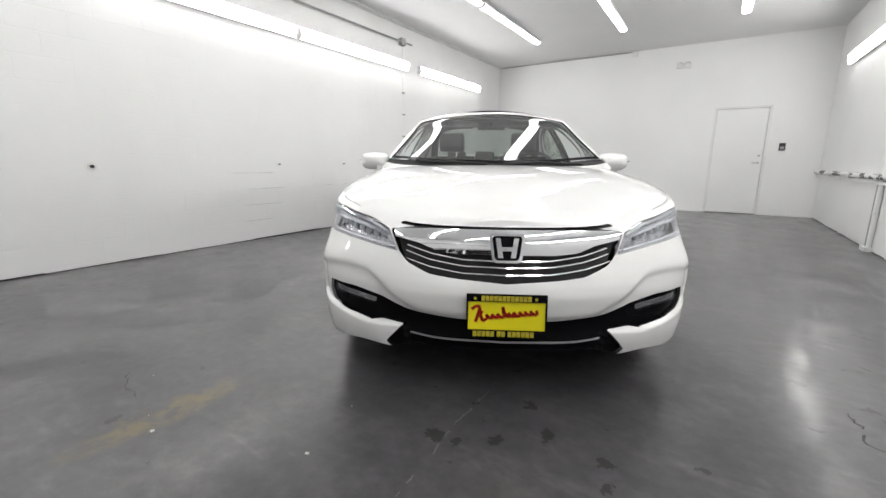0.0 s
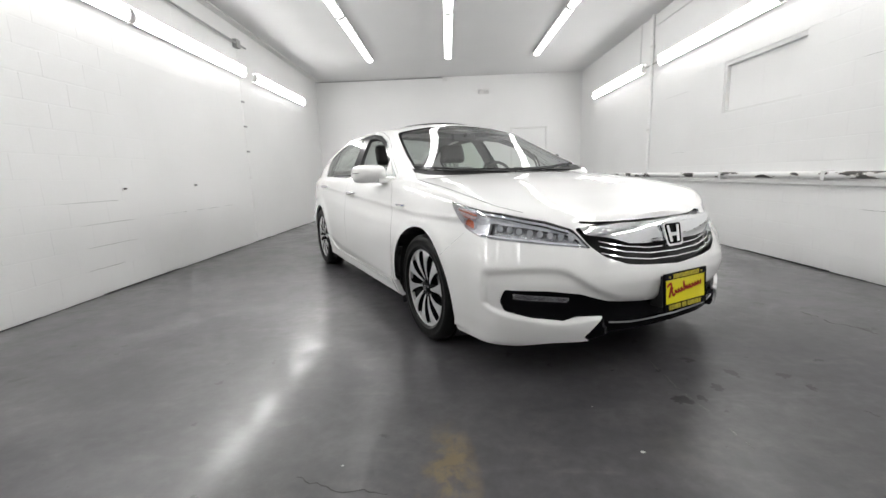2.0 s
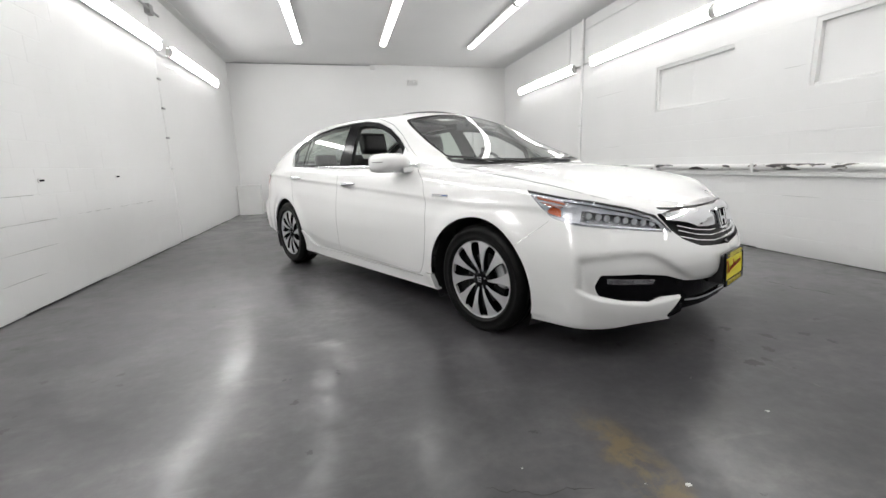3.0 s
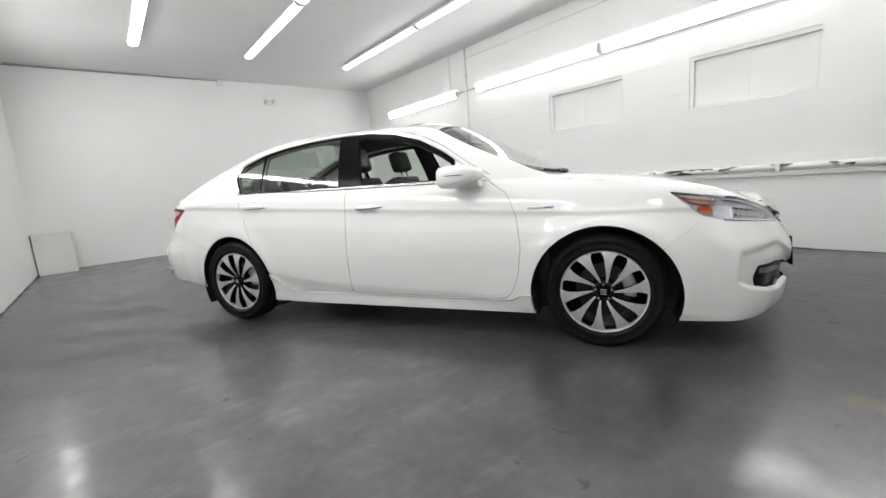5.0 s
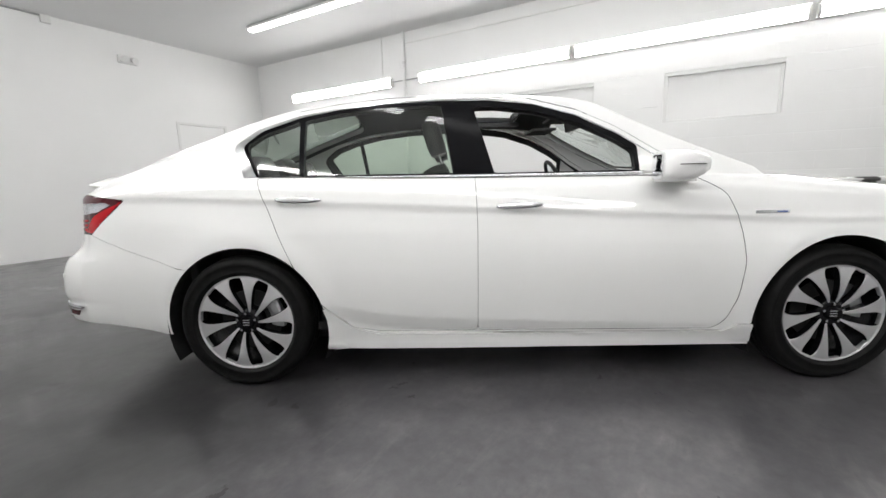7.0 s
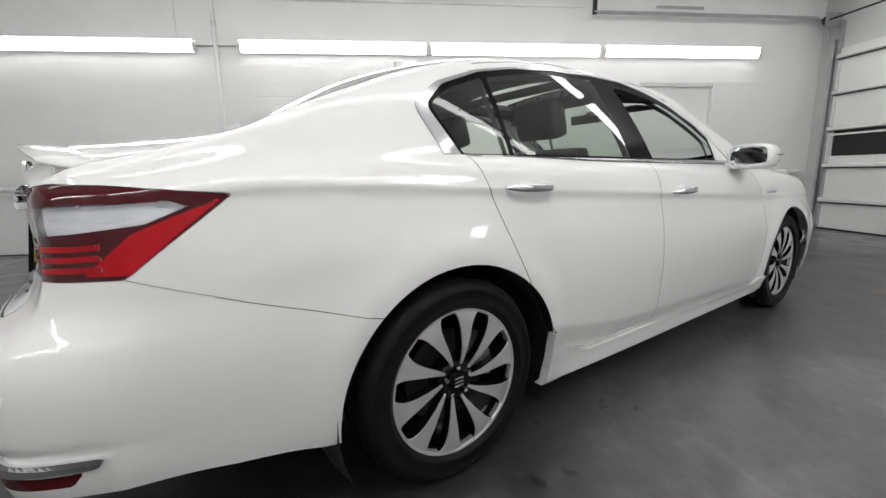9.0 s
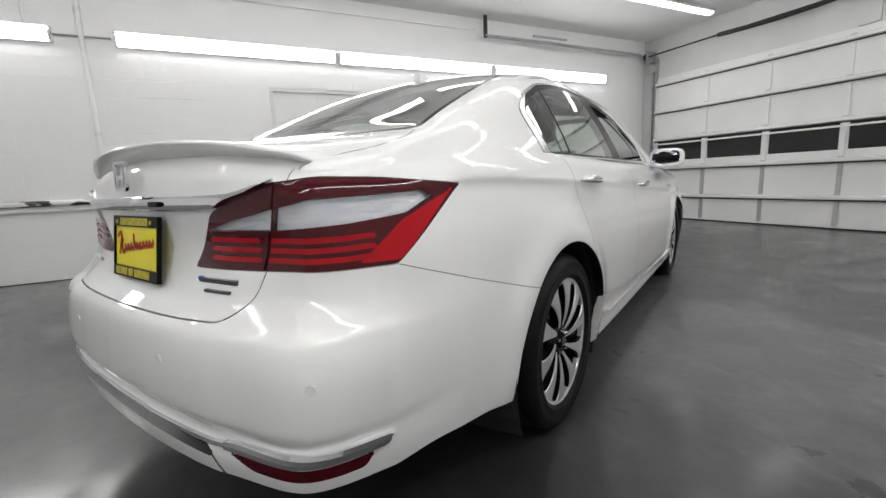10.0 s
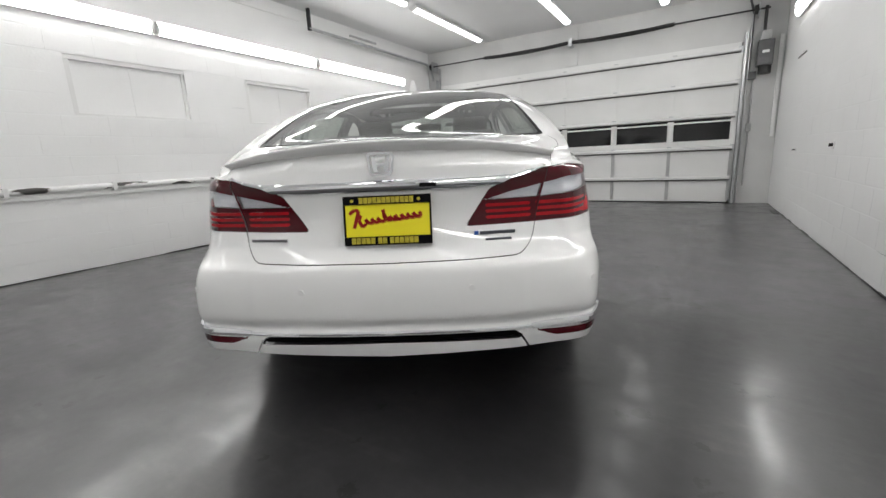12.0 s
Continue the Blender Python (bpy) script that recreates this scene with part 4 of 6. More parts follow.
# chrome, reflectors and the dark slot of the rear bumper
BAR = [*pts((0, 2.465, 0.926), (0.30, 2.455, 0.922), (0.48, 2.435, 0.926), (0.61, 2.40, 0.948), (0.59, 2.405, 0.93), (0.47, 2.435, 0.896), (0.30, 2.455, 0.888), (0, 2.465, 0.887)), (STOT + 0.1, 0.887), (STOT + 0.1, 0.926)]
lower.cut(area(BAR, 0.003), "trunk_chrome", ["trunk_lid"])
lower.cut(area([*pts((0.78, 2.27, 0.372), (0.52, 2.425, 0.374), (0.59, 2.405, 0.348), (0.765, 2.29, 0.343))], 0.008), "reflector", ["rear_bumper"])
SLOT = [*pts((0, 2.465, 0.378), (0.45, 2.44, 0.380), (0.475, 2.434, 0.362), (0.462, 2.438, 0.350), (0.30, 2.455, 0.350), (0, 2.465, 0.352)), (STOT + 0.1, 0.352), (STOT + 0.1, 0.378)]
lower.cut(area(SLOT, 0.004), "slot", ["rear_bumper"])
lower.band(pts((0.468, 2.437, 0.358), (0.506, 2.426, 0.30)), 0.007, "slot", ["rear_bumper"])
CHROME = pts((0.805, 2.23, 0.402), (0.70, 2.36, 0.404), (0.56, 2.415, 0.399), (0.51, 2.428, 0.396), (0.51, 2.428, 0.381), (0.56, 2.415, 0.380), (0.70, 2.36, 0.379), (0.79, 2.25, 0.380))
lower.cut(area(CHROME, 0.003), "bumper_chrome", ["rear_bumper"])
lower.band([*pts((0.515, 2.427, 0.389), (0.30, 2.455, 0.387), (0, 2.465, 0.387)), (STOT + 0.1, 0.387)], 0.008, "bumper_chrome", ["rear_bumper"])
# grille bar and slats, front lip
G_BAR = [(-0.1, 0.731), *pts((0, -2.42, 0.731), (0.30, -2.40, 0.731), (0.49, -2.24, 0.720), (0.475, -2.26, 0.69), (0.38, -2.35, 0.672), (0.30, -2.40, 0.645), (0.2, -2.41, 0.638), (0, -2.42, 0.638)), (-0.1, 0.638)]
lower.cut(area(G_BAR, 0.006), "grille_bar", ["grille"])
for n_, z0, z1 in ((0, 0.614, 0.662), (1, 0.590, 0.640), (2, 0.563, 0.612)):
    lower.band([(-0.1, z0), *pts((0, -2.42, z0), (0.18, -2.41, z0 + 0.004), (0.33, -2.4, z0 + 0.022), (0.46, -2.38, z1))], 0.0045, "slat%d" % n_, ["grille"])
lower.band([(-0.1, 0.278), *pts((0, -2.42, 0.278), (0.3, -2.38, 0.28), (0.40, -2.35, 0.288))], 0.009, "lip_chrome", ["intake"])
lower.cut(area(pts((0.56, -2.25, 0.412), (0.765, -2.10, 0.436), (0.765, -2.10, 0.408), (0.57, -2.25, 0.386)), 0.006), "fog_lamp", ["intake"])
# inside the headlights
lower.cut(area(pts((0.888, -1.76, 0.825), (0.865, -1.93, 0.795), (0.872, -1.91, 0.76), (0.886, -1.80, 0.79)), 0.004), "amber", ["headlight"])
lower.band(pts((0.86, -1.95, 0.774), (0.89, -1.75, 0.810)), 0.009, "headlight", ["amber"])
lower.cut(area(pts((0.88, -1.86, 0.775), (0.87, -1.91, 0.755), (0.87, -1.91, 0.725), (0.884, -1.83, 0.745)), 0.004), "amber", ["headlight"])
lower.cut(area(pts((0.82, -2.0, 0.756), (0.70, -2.12, 0.738), (0.55, -2.23, 0.703), (0.495, -2.25, 0.674), (0.50, -2.26, 0.650), (0.60, -2.2, 0.663), (0.72, -2.12, 0.680), (0.835, -2.0, 0.70)), 0.01), "lamp_well", ["headlight"])
lower.band(pts((0.515, -2.19, 0.712), (0.60, -2.11, 0.744), (0.68, -2.06, 0.765), (0.76, -2.0, 0.787), (0.83, -1.92, 0.806)), 0.011, "lamp_brow", ["headlight", "lamp_well"])
lower.band(pts((0.485, -2.27, 0.650), (0.60, -2.21, 0.664), (0.72, -2.13, 0.681), (0.85, -1.97, 0.705)), 0.007, "lamp_sill", ["headlight", "lamp_well"])
# inside the tail lamps
WHITE = pts((0.365, 2.45, 0.838), (0.46, 2.435, 0.862), (0.58, 2.41, 0.886), (0.72, 2.34, 0.908), (0.845, 2.085, 0.915), (0.855, 2.05, 0.902), (0.838, 2.135, 0.868), (0.78, 2.27, 0.853), (0.6, 2.40, 0.840))
lower.cut(area(WHITE, 0.006), "reverse_lamp", ["taillight"])
lower.band(pts((0.625, 2.4, 0.96), (0.555, 2.42, 0.74)), 0.012, "tail_split", ["taillight", "reverse_lamp"])
for n_, z in enumerate((0.775, 0.797, 0.819)):
    lower.band(pts((0.38, 2.445, z), (0.545, 2.42, z)), 0.0115, "bar_in%d" % n_, ["taillight"])
    lower.band(pts((0.575, 2.41, z), (0.70, 2.355, z + 0.001), (0.77, 2.28, z + 0.003), (0.805, 2.225, z + 0.006)), 0.012, "bar_out%d" % n_, ["taillight"])
lower.cut(area(pts((0.868, 1.985, 0.918), (0.833, 2.17, 0.766), (0.785, 2.26, 0.766), (0.83, 2.16, 0.85)), 0.006), "tail_corner", ["taillight"])
# shut lines
for loop, among in ((DOOR_F, None), (DOOR_R, None), (LID, None)):
    r = rounded(loop, 0.03)
    gap(lower, r + r[:1], among=["body", "front_door", "rear_door", "trunk_lid", "rear_bumper", "side_skirt"])
gap(lower, SEAM_F, among=["body", "front_bumper"], width=0.0016)
gap(lower, SEAM_R, among=["body", "rear_bumper"], width=0.002)
gap(lower, [(s, top_of(s) - 0.003) for s in np.linspace(s_of(0.92, -0.70), s_of(0.92, 1.34), 60)], among=["front_door", "rear_door"], width=0.004)
gap(lower, rounded(HEAD, 0.012) + rounded(HEAD, 0.012)[:1], among=["body", "front_bumper"], width=0.0025)
gap(lower, rounded(TAIL, 0.012) + rounded(TAIL, 0.012)[:1], among=["body", "rear_bumper", "trunk_lid"], width=0.004)
gap(lower, [(s, top_of(s) - 0.004) for s in np.linspace(s_of(0.5, -2.36), s_of(0.925, -1.08), 60)], among=["body"], width=0.0013)
gap(lower, [(s, top_of(s) - 0.005) for s in np.linspace(0, s_of(0.50, -2.30), 40)], among=["body", "front_bumper", "grille"], width=0.010, name="hood_gap")
# -- glasshouse sides in (y, z)
DLO = [(1.355, 0.99), (1.435, 1.165, 0.035), (1.32, 1.247), (1.13, 1.310), (0.93, 1.346), (0.70, 1.370), (0.42, 1.380), (0.18, 1.378), (-0.02, 1.348), (-0.24, 1.282), (-0.42, 1.190), (-0.58, 1.080), (-0.72, 1.0), (-0.76, 0.96)]
INNER = [(1.305, 1.012), (1.39, 1.166, 0.03), (1.30, 1.240), (1.12, 1.303), (0.93, 1.339), (0.70, 1.363), (0.42, 1.373), (0.18, 1.371), (-0.03, 1.342), (-0.24, 1.276), (-0.42, 1.184), (-0.56, 1.086), (-0.67, 1.005), (-0.67, 0.996), (0.2, 1.002)]
upper_side.cut(area(DLO, 0.02), "window_trim", ["body"])
upper_side.cut(area(INNER, 0.012), "window_frame", ["window_trim"])
upper_side.cut(area([(1.292, 1.018), (1.373, 1.166, 0.025), (1.29, 1.223), (1.118, 1.283), (1.10, 1.018)], 0.01), "quarter_glass", ["window_frame"])
upper_side.cut(area([(1.078, 1.018), (1.093, 1.286), (0.92, 1.320), (0.70, 1.343), (0.425, 1.353), (0.365, 1.012)], 0.008), "door_glass", ["window_frame"])
upper_side.cut(area([(0.175, 1.008), (0.265, 1.335), (0.15, 1.335), (-0.04, 1.308), (-0.24, 1.243), (-0.40, 1.160), (-0.485, 1.10), (-0.49, 1.005)], 0.012), "front_opening", ["window_frame"])
upper_side.cut(area([(-0.51, 1.0), (-0.51, 1.12), (-0.58, 1.075), (-0.70, 0.99)], 0.004), "mirror_base", ["window_frame"])
gap(upper_side, [(y, z + 0.024) for y, z in ((1.13, 1.310), (0.93, 1.346), (0.70, 1.370), (0.42, 1.380), (0.18, 1.378), (-0.02, 1.350), (-0.24, 1.287), (-0.42, 1.196), (-0.58, 1.086), (-0.74, 0.99))], among=["body"], width=0.004)
# -- hood, screens, roof opening in (x, y)
upper_top.cut(lambda v, q: q[:, 1] - np.interp(q[:, 0], [0, 0.4, 0.7, 0.82], [-1.135, -1.115, -1.06, -1.02]), "hood", ["body"])
upper_top.cut(lambda v, q: np.where(q[:, 0] < 0.80, q[:, 1] - np.interp(q[:, 0], [0, 0.4, 0.7, 0.8], [-1.085, -1.06, -0.985, -0.95]), 1.0), "cowl", ["body"])
upper_top.cut(area([(-0.1, -1.085), (0.0, -1.085), (0.4, -1.06), (0.735, -0.975), (0.69, -0.75), (0.612, -0.42, 0.03), (0.585, -0.345, 0.03), (0.25, -0.315), (-0.1, -0.31)], 0.015), "windshield", ["body"])
upper_top.cut(area([(-0.1, -1.05), (0.0, -1.05), (0.4, -1.025), (0.71, -0.94), (0.668, -0.75), (0.592, -0.43, 0.03), (0.568, -0.372, 0.03), (0.25, -0.35), (-0.1, -0.345)], 0.015), "screen_glass", ["windshield"])
upper_top.cut(area([(-0.1, 1.0), (0.25, 1.01), (0.50, 1.05, 0.05), (0.575, 1.27), (0.615, 1.55), (0.64, 1.75), (0.663, 1.915, 0.03), (0.5, 1.955), (0.25, 1.985), (-0.1, 1.99)], 0.03), "rear_window", ["body"])
upper_top.cut(area([(-0.1, 1.02), (0.25, 1.03), (0.485, 1.075, 0.05), (0.558, 1.28), (0.598, 1.55), (0.622, 1.75), (0.643, 1.895, 0.03), (0.49, 1.933), (0.25, 1.963), (-0.1, 1.968)], 0.03), "rear_glass", ["rear_window"])
upper_top.cut(area([(-0.1, -0.12), (0.42, -0.09), (0.42, 0.34), (-0.1, 0.34)], 0.05), "sunroof_opening", ["body"])
LID_TOP = [(-0.1, 2.0), (0.25, 1.996), (0.5, 1.967), (0.668, 1.925), (0.695, 2.0), (0.685, 2.09), (0.635, 2.19), (0.615, 2.27), (0.60, 2.45), (-0.1, 2.6)]
upper_top.cut(area(LID_TOP, 0.02), "trunk_lid", ["body"])
upper_side.cut(area([(2.27, 0.9), (2.27, 1.2), (2.6, 1.2), (2.6, 0.9)], 0), "trunk_lid", ["body"])
r = rounded(LID_TOP, 0.02)
gap(upper_top, r, among=["body", "trunk_lid"])

for sf in (lower, upper_side, upper_top):
    sf.n = sf.normals()


def soften(sheets, rounds=16):
    """Let the sheets run into one another with rounded edges, in front of and behind the cabin."""
    v, n = np.concatenate([sf.v for sf in sheets]), np.concatenate([sf.n for sf in sheets])
    start = np.cumsum([0] + [len(sf.v) for sf in sheets])
    t = np.concatenate([sf.t + b for sf, b in zip(sheets, start)])
    free = (v[:, 1] > 1.30) | (v[:, 1] < -1.03)
    free[: start[1]] &= sheets[0].v[:, 2] > top_of(sheets[0].q[:, 0]) - 0.06
    free[start[2]:] &= ~((sheets[2].v[:, 0] < 0.57) & (sheets[2].v[:, 1] > 0) & (sheets[2].v[:, 1] < 1.93))
    _, inv = np.unique(np.round(v / 2e-4).astype(int), axis=0, return_inverse=True)
    inv = inv.ravel()
    m = np.zeros((inv.max() + 1, 3))
    np.add.at(m, inv, n)
    m /= np.maximum(np.linalg.norm(m, axis=1), 1e-9)[:, None]
    go, mid = np.zeros(len(m), bool), np.zeros(len(m), bool)
    go[inv], mid[inv] = free, v[:, 0] < 1e-4
    e = np.sort(inv[np.concatenate([t[:, [0, 1]], t[:, [1, 2]], t[:, [2, 0]]])], 1)
    e = np.unique(e[e[:, 0] != e[:, 1]], axis=0)
    for _ in range(rounds):
        a = m.copy()
        np.add.at(a, e[:, 0], m[e[:, 1]])
        np.add.at(a, e[:, 1], m[e[:, 0]])
        a[mid, 0] = 0
        a /= np.maximum(np.linalg.norm(a, axis=1), 1e-9)[:, None]
        m = np.where(go[:, None], a, m)
    for sf, b in zip(sheets, start):
        sf.n = m[inv[b: b + len(sf.v)]]


soften((lower, upper_side, upper_top))

M_PAINT = material("white_pearl_paint", (0.845, 0.845, 0.838), 0.42, Coat_Weight=1.0, Coat_Roughness=0.03, Coat_IOR=1.6)
M_BLACK = material("black_gloss_plastic", (0.006, 0.006, 0.007), 0.16, Specular_IOR_Level=0.07)
M_BRIGHT = material("satin_window_trim", (0.66, 0.67, 0.68), 0.16, 1.0)
M_MATT = material("black_rough_plastic", (0.018, 0.018, 0.019), 0.55)
M_GAP = material("grey_seam_sealer", (0.26, 0.26, 0.26), 0.8, Specular_IOR_Level=0.1)
M_CHROME = material("chrome", (0.82, 0.83, 0.85), 0.06, 1.0)
M_WELL = noisy(material("smoked_reflector", rough=0.25, metal=0.9), 30, (0.30, 0.30, 0.31), (0.72, 0.72, 0.74), bump=0.7, bump_scale=60)
M_SATIN = material("bright_reflector", (0.80, 0.81, 0.83), 0.3, 0.75)
M_FACET = noisy(material("faceted_reflector", rough=0.16, metal=0.4), 16, (0.74, 0.76, 0.80), (0.97, 0.97, 0.99), stretch=(1, 1, 2.5), bump=0.9, bump_scale=30)
M_RUBBER = noisy(material("tyre_rubber", rough=0.45, Specular_IOR_Level=0.12), 30, (0.006, 0.006, 0.006), (0.010, 0.010, 0.010), bump=0.06, bump_scale=200)
M_RIM = noisy(material("machined_alloy", rough=0.4, metal=0.7), 8, (0.64, 0.64, 0.65), (0.71, 0.71, 0.72), detail=2, rough=(0.36, 0.44))
M_POCKET = material("gloss_black_alloy", (0.006, 0.006, 0.007), 0.2, Specular_IOR_Level=0.25)
M_RED = material("red_lens", (0.45, 0.006, 0.012), 0.06, Specular_IOR_Level=0.25)
M_BADGE = material("dark_chrome_letters", (0.16, 0.17, 0.19), 0.3, 0.8)
M_SLOT = material("black_mesh_cloth", (0.006, 0.006, 0.006), 0.9, Specular_IOR_Level=0.0)
M_REDBAR = material("red_bar_lens", (0.38, 0.005, 0.011), 0.06, Specular_IOR_Level=0.25)
M_DEEPRED = material("deep_red_lens", (0.065, 0.002, 0.006), 0.05, Specular_IOR_Level=0.4)
M_AMBER = material("amber_reflector", (0.62, 0.13, 0.045), 0.25)
M_CLOTH = noisy(material("black_seat_leather", rough=0.55), 60, (0.012, 0.012, 0.013), (0.022, 0.022, 0.022), bump=0.15, bump_scale=120)
M_DASH = noisy(material("charcoal_dash_vinyl", rough=0.6), 90, (0.022, 0.022, 0.022), (0.034, 0.034, 0.034), bump=0.1, bump_scale=300)
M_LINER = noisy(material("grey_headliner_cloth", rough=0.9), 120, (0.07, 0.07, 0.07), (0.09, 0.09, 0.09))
M_YELLOW = material("yellow_plate_insert", (0.88, 0.77, 0.012), 0.35)
M_REDINK = material("red_print", (0.52, 0.015, 0.012), 0.4)
M_BLUE = material("blue_badge_enamel", (0.03, 0.12, 0.45), 0.3)


def thin_glass(name, tint, gloss=1.0):
    m = bpy.data.materials.new(name)
    m.use_nodes = True
    nt = m.node_tree
    nt.nodes.remove(nt.nodes["Principled BSDF"])
    out = nt.nodes["Material Output"]
    tr = node(m, "ShaderNodeBsdfTransparent", Color=(*tint, 1))
    gl = node(m, "ShaderNodeBsdfGlossy", Roughness=0.0, Color=(1, 1, 1, 1))
    fr = node(m, "ShaderNodeLayerWeight", Blend=0.5)
    pw = node(m, "ShaderNodeMath")
    pw.operation = "POWER"
    pw.inputs[1].default_value = 4.0
    mul = node(m, "ShaderNodeMapRange", **{"To Min": 0.043 * gloss, "To Max": 1.0})
    mix = node(m, "ShaderNodeMixShader")
    wire(m, fr, "Facing", pw, 0)
    wire(m, pw, 0, mul, "Value")
    wire(m, mul, 0, mix, 0)
    wire(m, tr, 0, mix, 1)
    wire(m, gl, 0, mix, 2)
    wire(m, mix, 0, out, "Surface")
    return m


M_CLEAR = thin_glass("clear_lens", (0.93, 0.94, 0.96), 1.6)
M_SCREEN = thin_glass("windscreen_glass", (0.82, 0.87, 0.84), 2.0)
M_REARGLASS = thin_glass("rear_screen_glass", (0.58, 0.63, 0.60), 4.5)
M_TINT = thin_glass("tinted_window_glass", (0.74, 0.82, 0.75), 1.3)

car = empty("car", CAR, "pearl white four-door sedan, front windows down, on concrete", "car")


def emit(name, pieces, mat, parent, label="", inward=0.0, sides=(1, -1)):
    vs, ts, ns, base = [], [], [], 0
    for sf, pn in pieces:
        v, t, n = sf.piece(pn, inward=inward)
        for sd in sides:
            k = np.array([sd, 1, 1])
            vs.append(v * k)
            ns.append(n * k)
            ts.append((t if sd > 0 else t[:, ::-1]) + base)
            base += len(v)
    v, t, n = np.concatenate(vs), np.concatenate(ts), np.concatenate(ns)
    if not len(t):
        return None
    me = bpy.data.meshes.new(name)
    me.from_pydata(v.tolist(), [], t.tolist())
    me.materials.append(mat)
    me.shade_smooth()
    me.normals_split_custom_set_from_vertices(n.tolist())
    ob = new(name, me)
    ob.parent = parent
    return tagged(ob, label)


def solid(name, pieces, mat, parent, label="", out=0.0, depth=0.01, sides=(1, -1), smooth=False, bulge=None):
    """A raised strip: the piece moved outwards, closed round its edge down to its own depth."""
    bm = bmesh.new()
    for sf, pn in pieces:
        v, t, n = sf.piece(pn)
        if bulge:
            v = v + n * bulge(v)[:, None]
        for sd in sides:
            k = np.array([sd, 1, 1])
            vv = [bm.verts.new(p) for p in ((v + out * n) * k).tolist()]
            for f in t:
                a = [vv[i] for i in (f if sd > 0 else f[::-1])]
                bm.faces.new(a)
    rim = list({e for e in bm.edges if e.is_boundary and max(abs(w.co.x) for w in e.verts) > 1e-5})
    for e in rim:
        e.smooth = False
    r = bmesh.ops.extrude_edge_only(bm, edges=rim)
    for w in [x for x in r["geom"] if isinstance(x, bmesh.types.BMVert)]:
        w.co -= depth_dir(w.co) * depth
    bmesh.ops.recalc_face_normals(bm, faces=bm.faces)
    return part(name, bm, mat, parent, label, smooth=smooth)


def depth_dir(co):
    """Outward direction of the car's outline near a point."""
    i = int(np.argmin((SX - abs(co.x)) ** 2 + (SY - co.y) ** 2))
    return Vector((math.copysign(SNX[i], co.x), SNY[i], 0))


emit("body", [(lower, "body"), (upper_side, "body"), (upper_top, "body")], M_PAINT, car)
emit("shut_line", [(lower, "gap"), (upper_top, "gap"), (upper_side, "gap")], M_GAP, car, "grey panel shut lines", inward=0.005)
emit("hood_seal", [(lower, "hood_gap")], M_MATT, car, inward=0.012)
emit("hood", [(upper_top, "hood")], M_PAINT, car, "pearl white hood")
emit("cowl", [(upper_top, "cowl")], M_MATT, car, "black plastic cowl below the windscreen", inward=0.008)
emit("trunk_lid", [(lower, "trunk_lid"), (upper_top, "trunk_lid"), (upper_side, "trunk_lid")], M_PAINT, car, "pearl white trunk lid")
emit("front_bumper", [(lower, "front_bumper")], M_PAINT, car, "pearl white front bumper")
emit("rear_bumper", [(lower, "rear_bumper")], M_PAINT, car, "pearl white rear bumper")
screen = emit("windshield", [(upper_top, "windshield")], M_BLACK, car, "laminated windscreen with black border")
emit("glass", [(upper_top, "screen_glass")], M_SCREEN, screen).visible_shadow = False
rear_window = emit("rear_window", [(upper_top, "rear_window")], M_BLACK, car, "rear screen with black border")
emit("glass", [(upper_top, "rear_glass")], M_REARGLASS, rear_window).visible_shadow = False
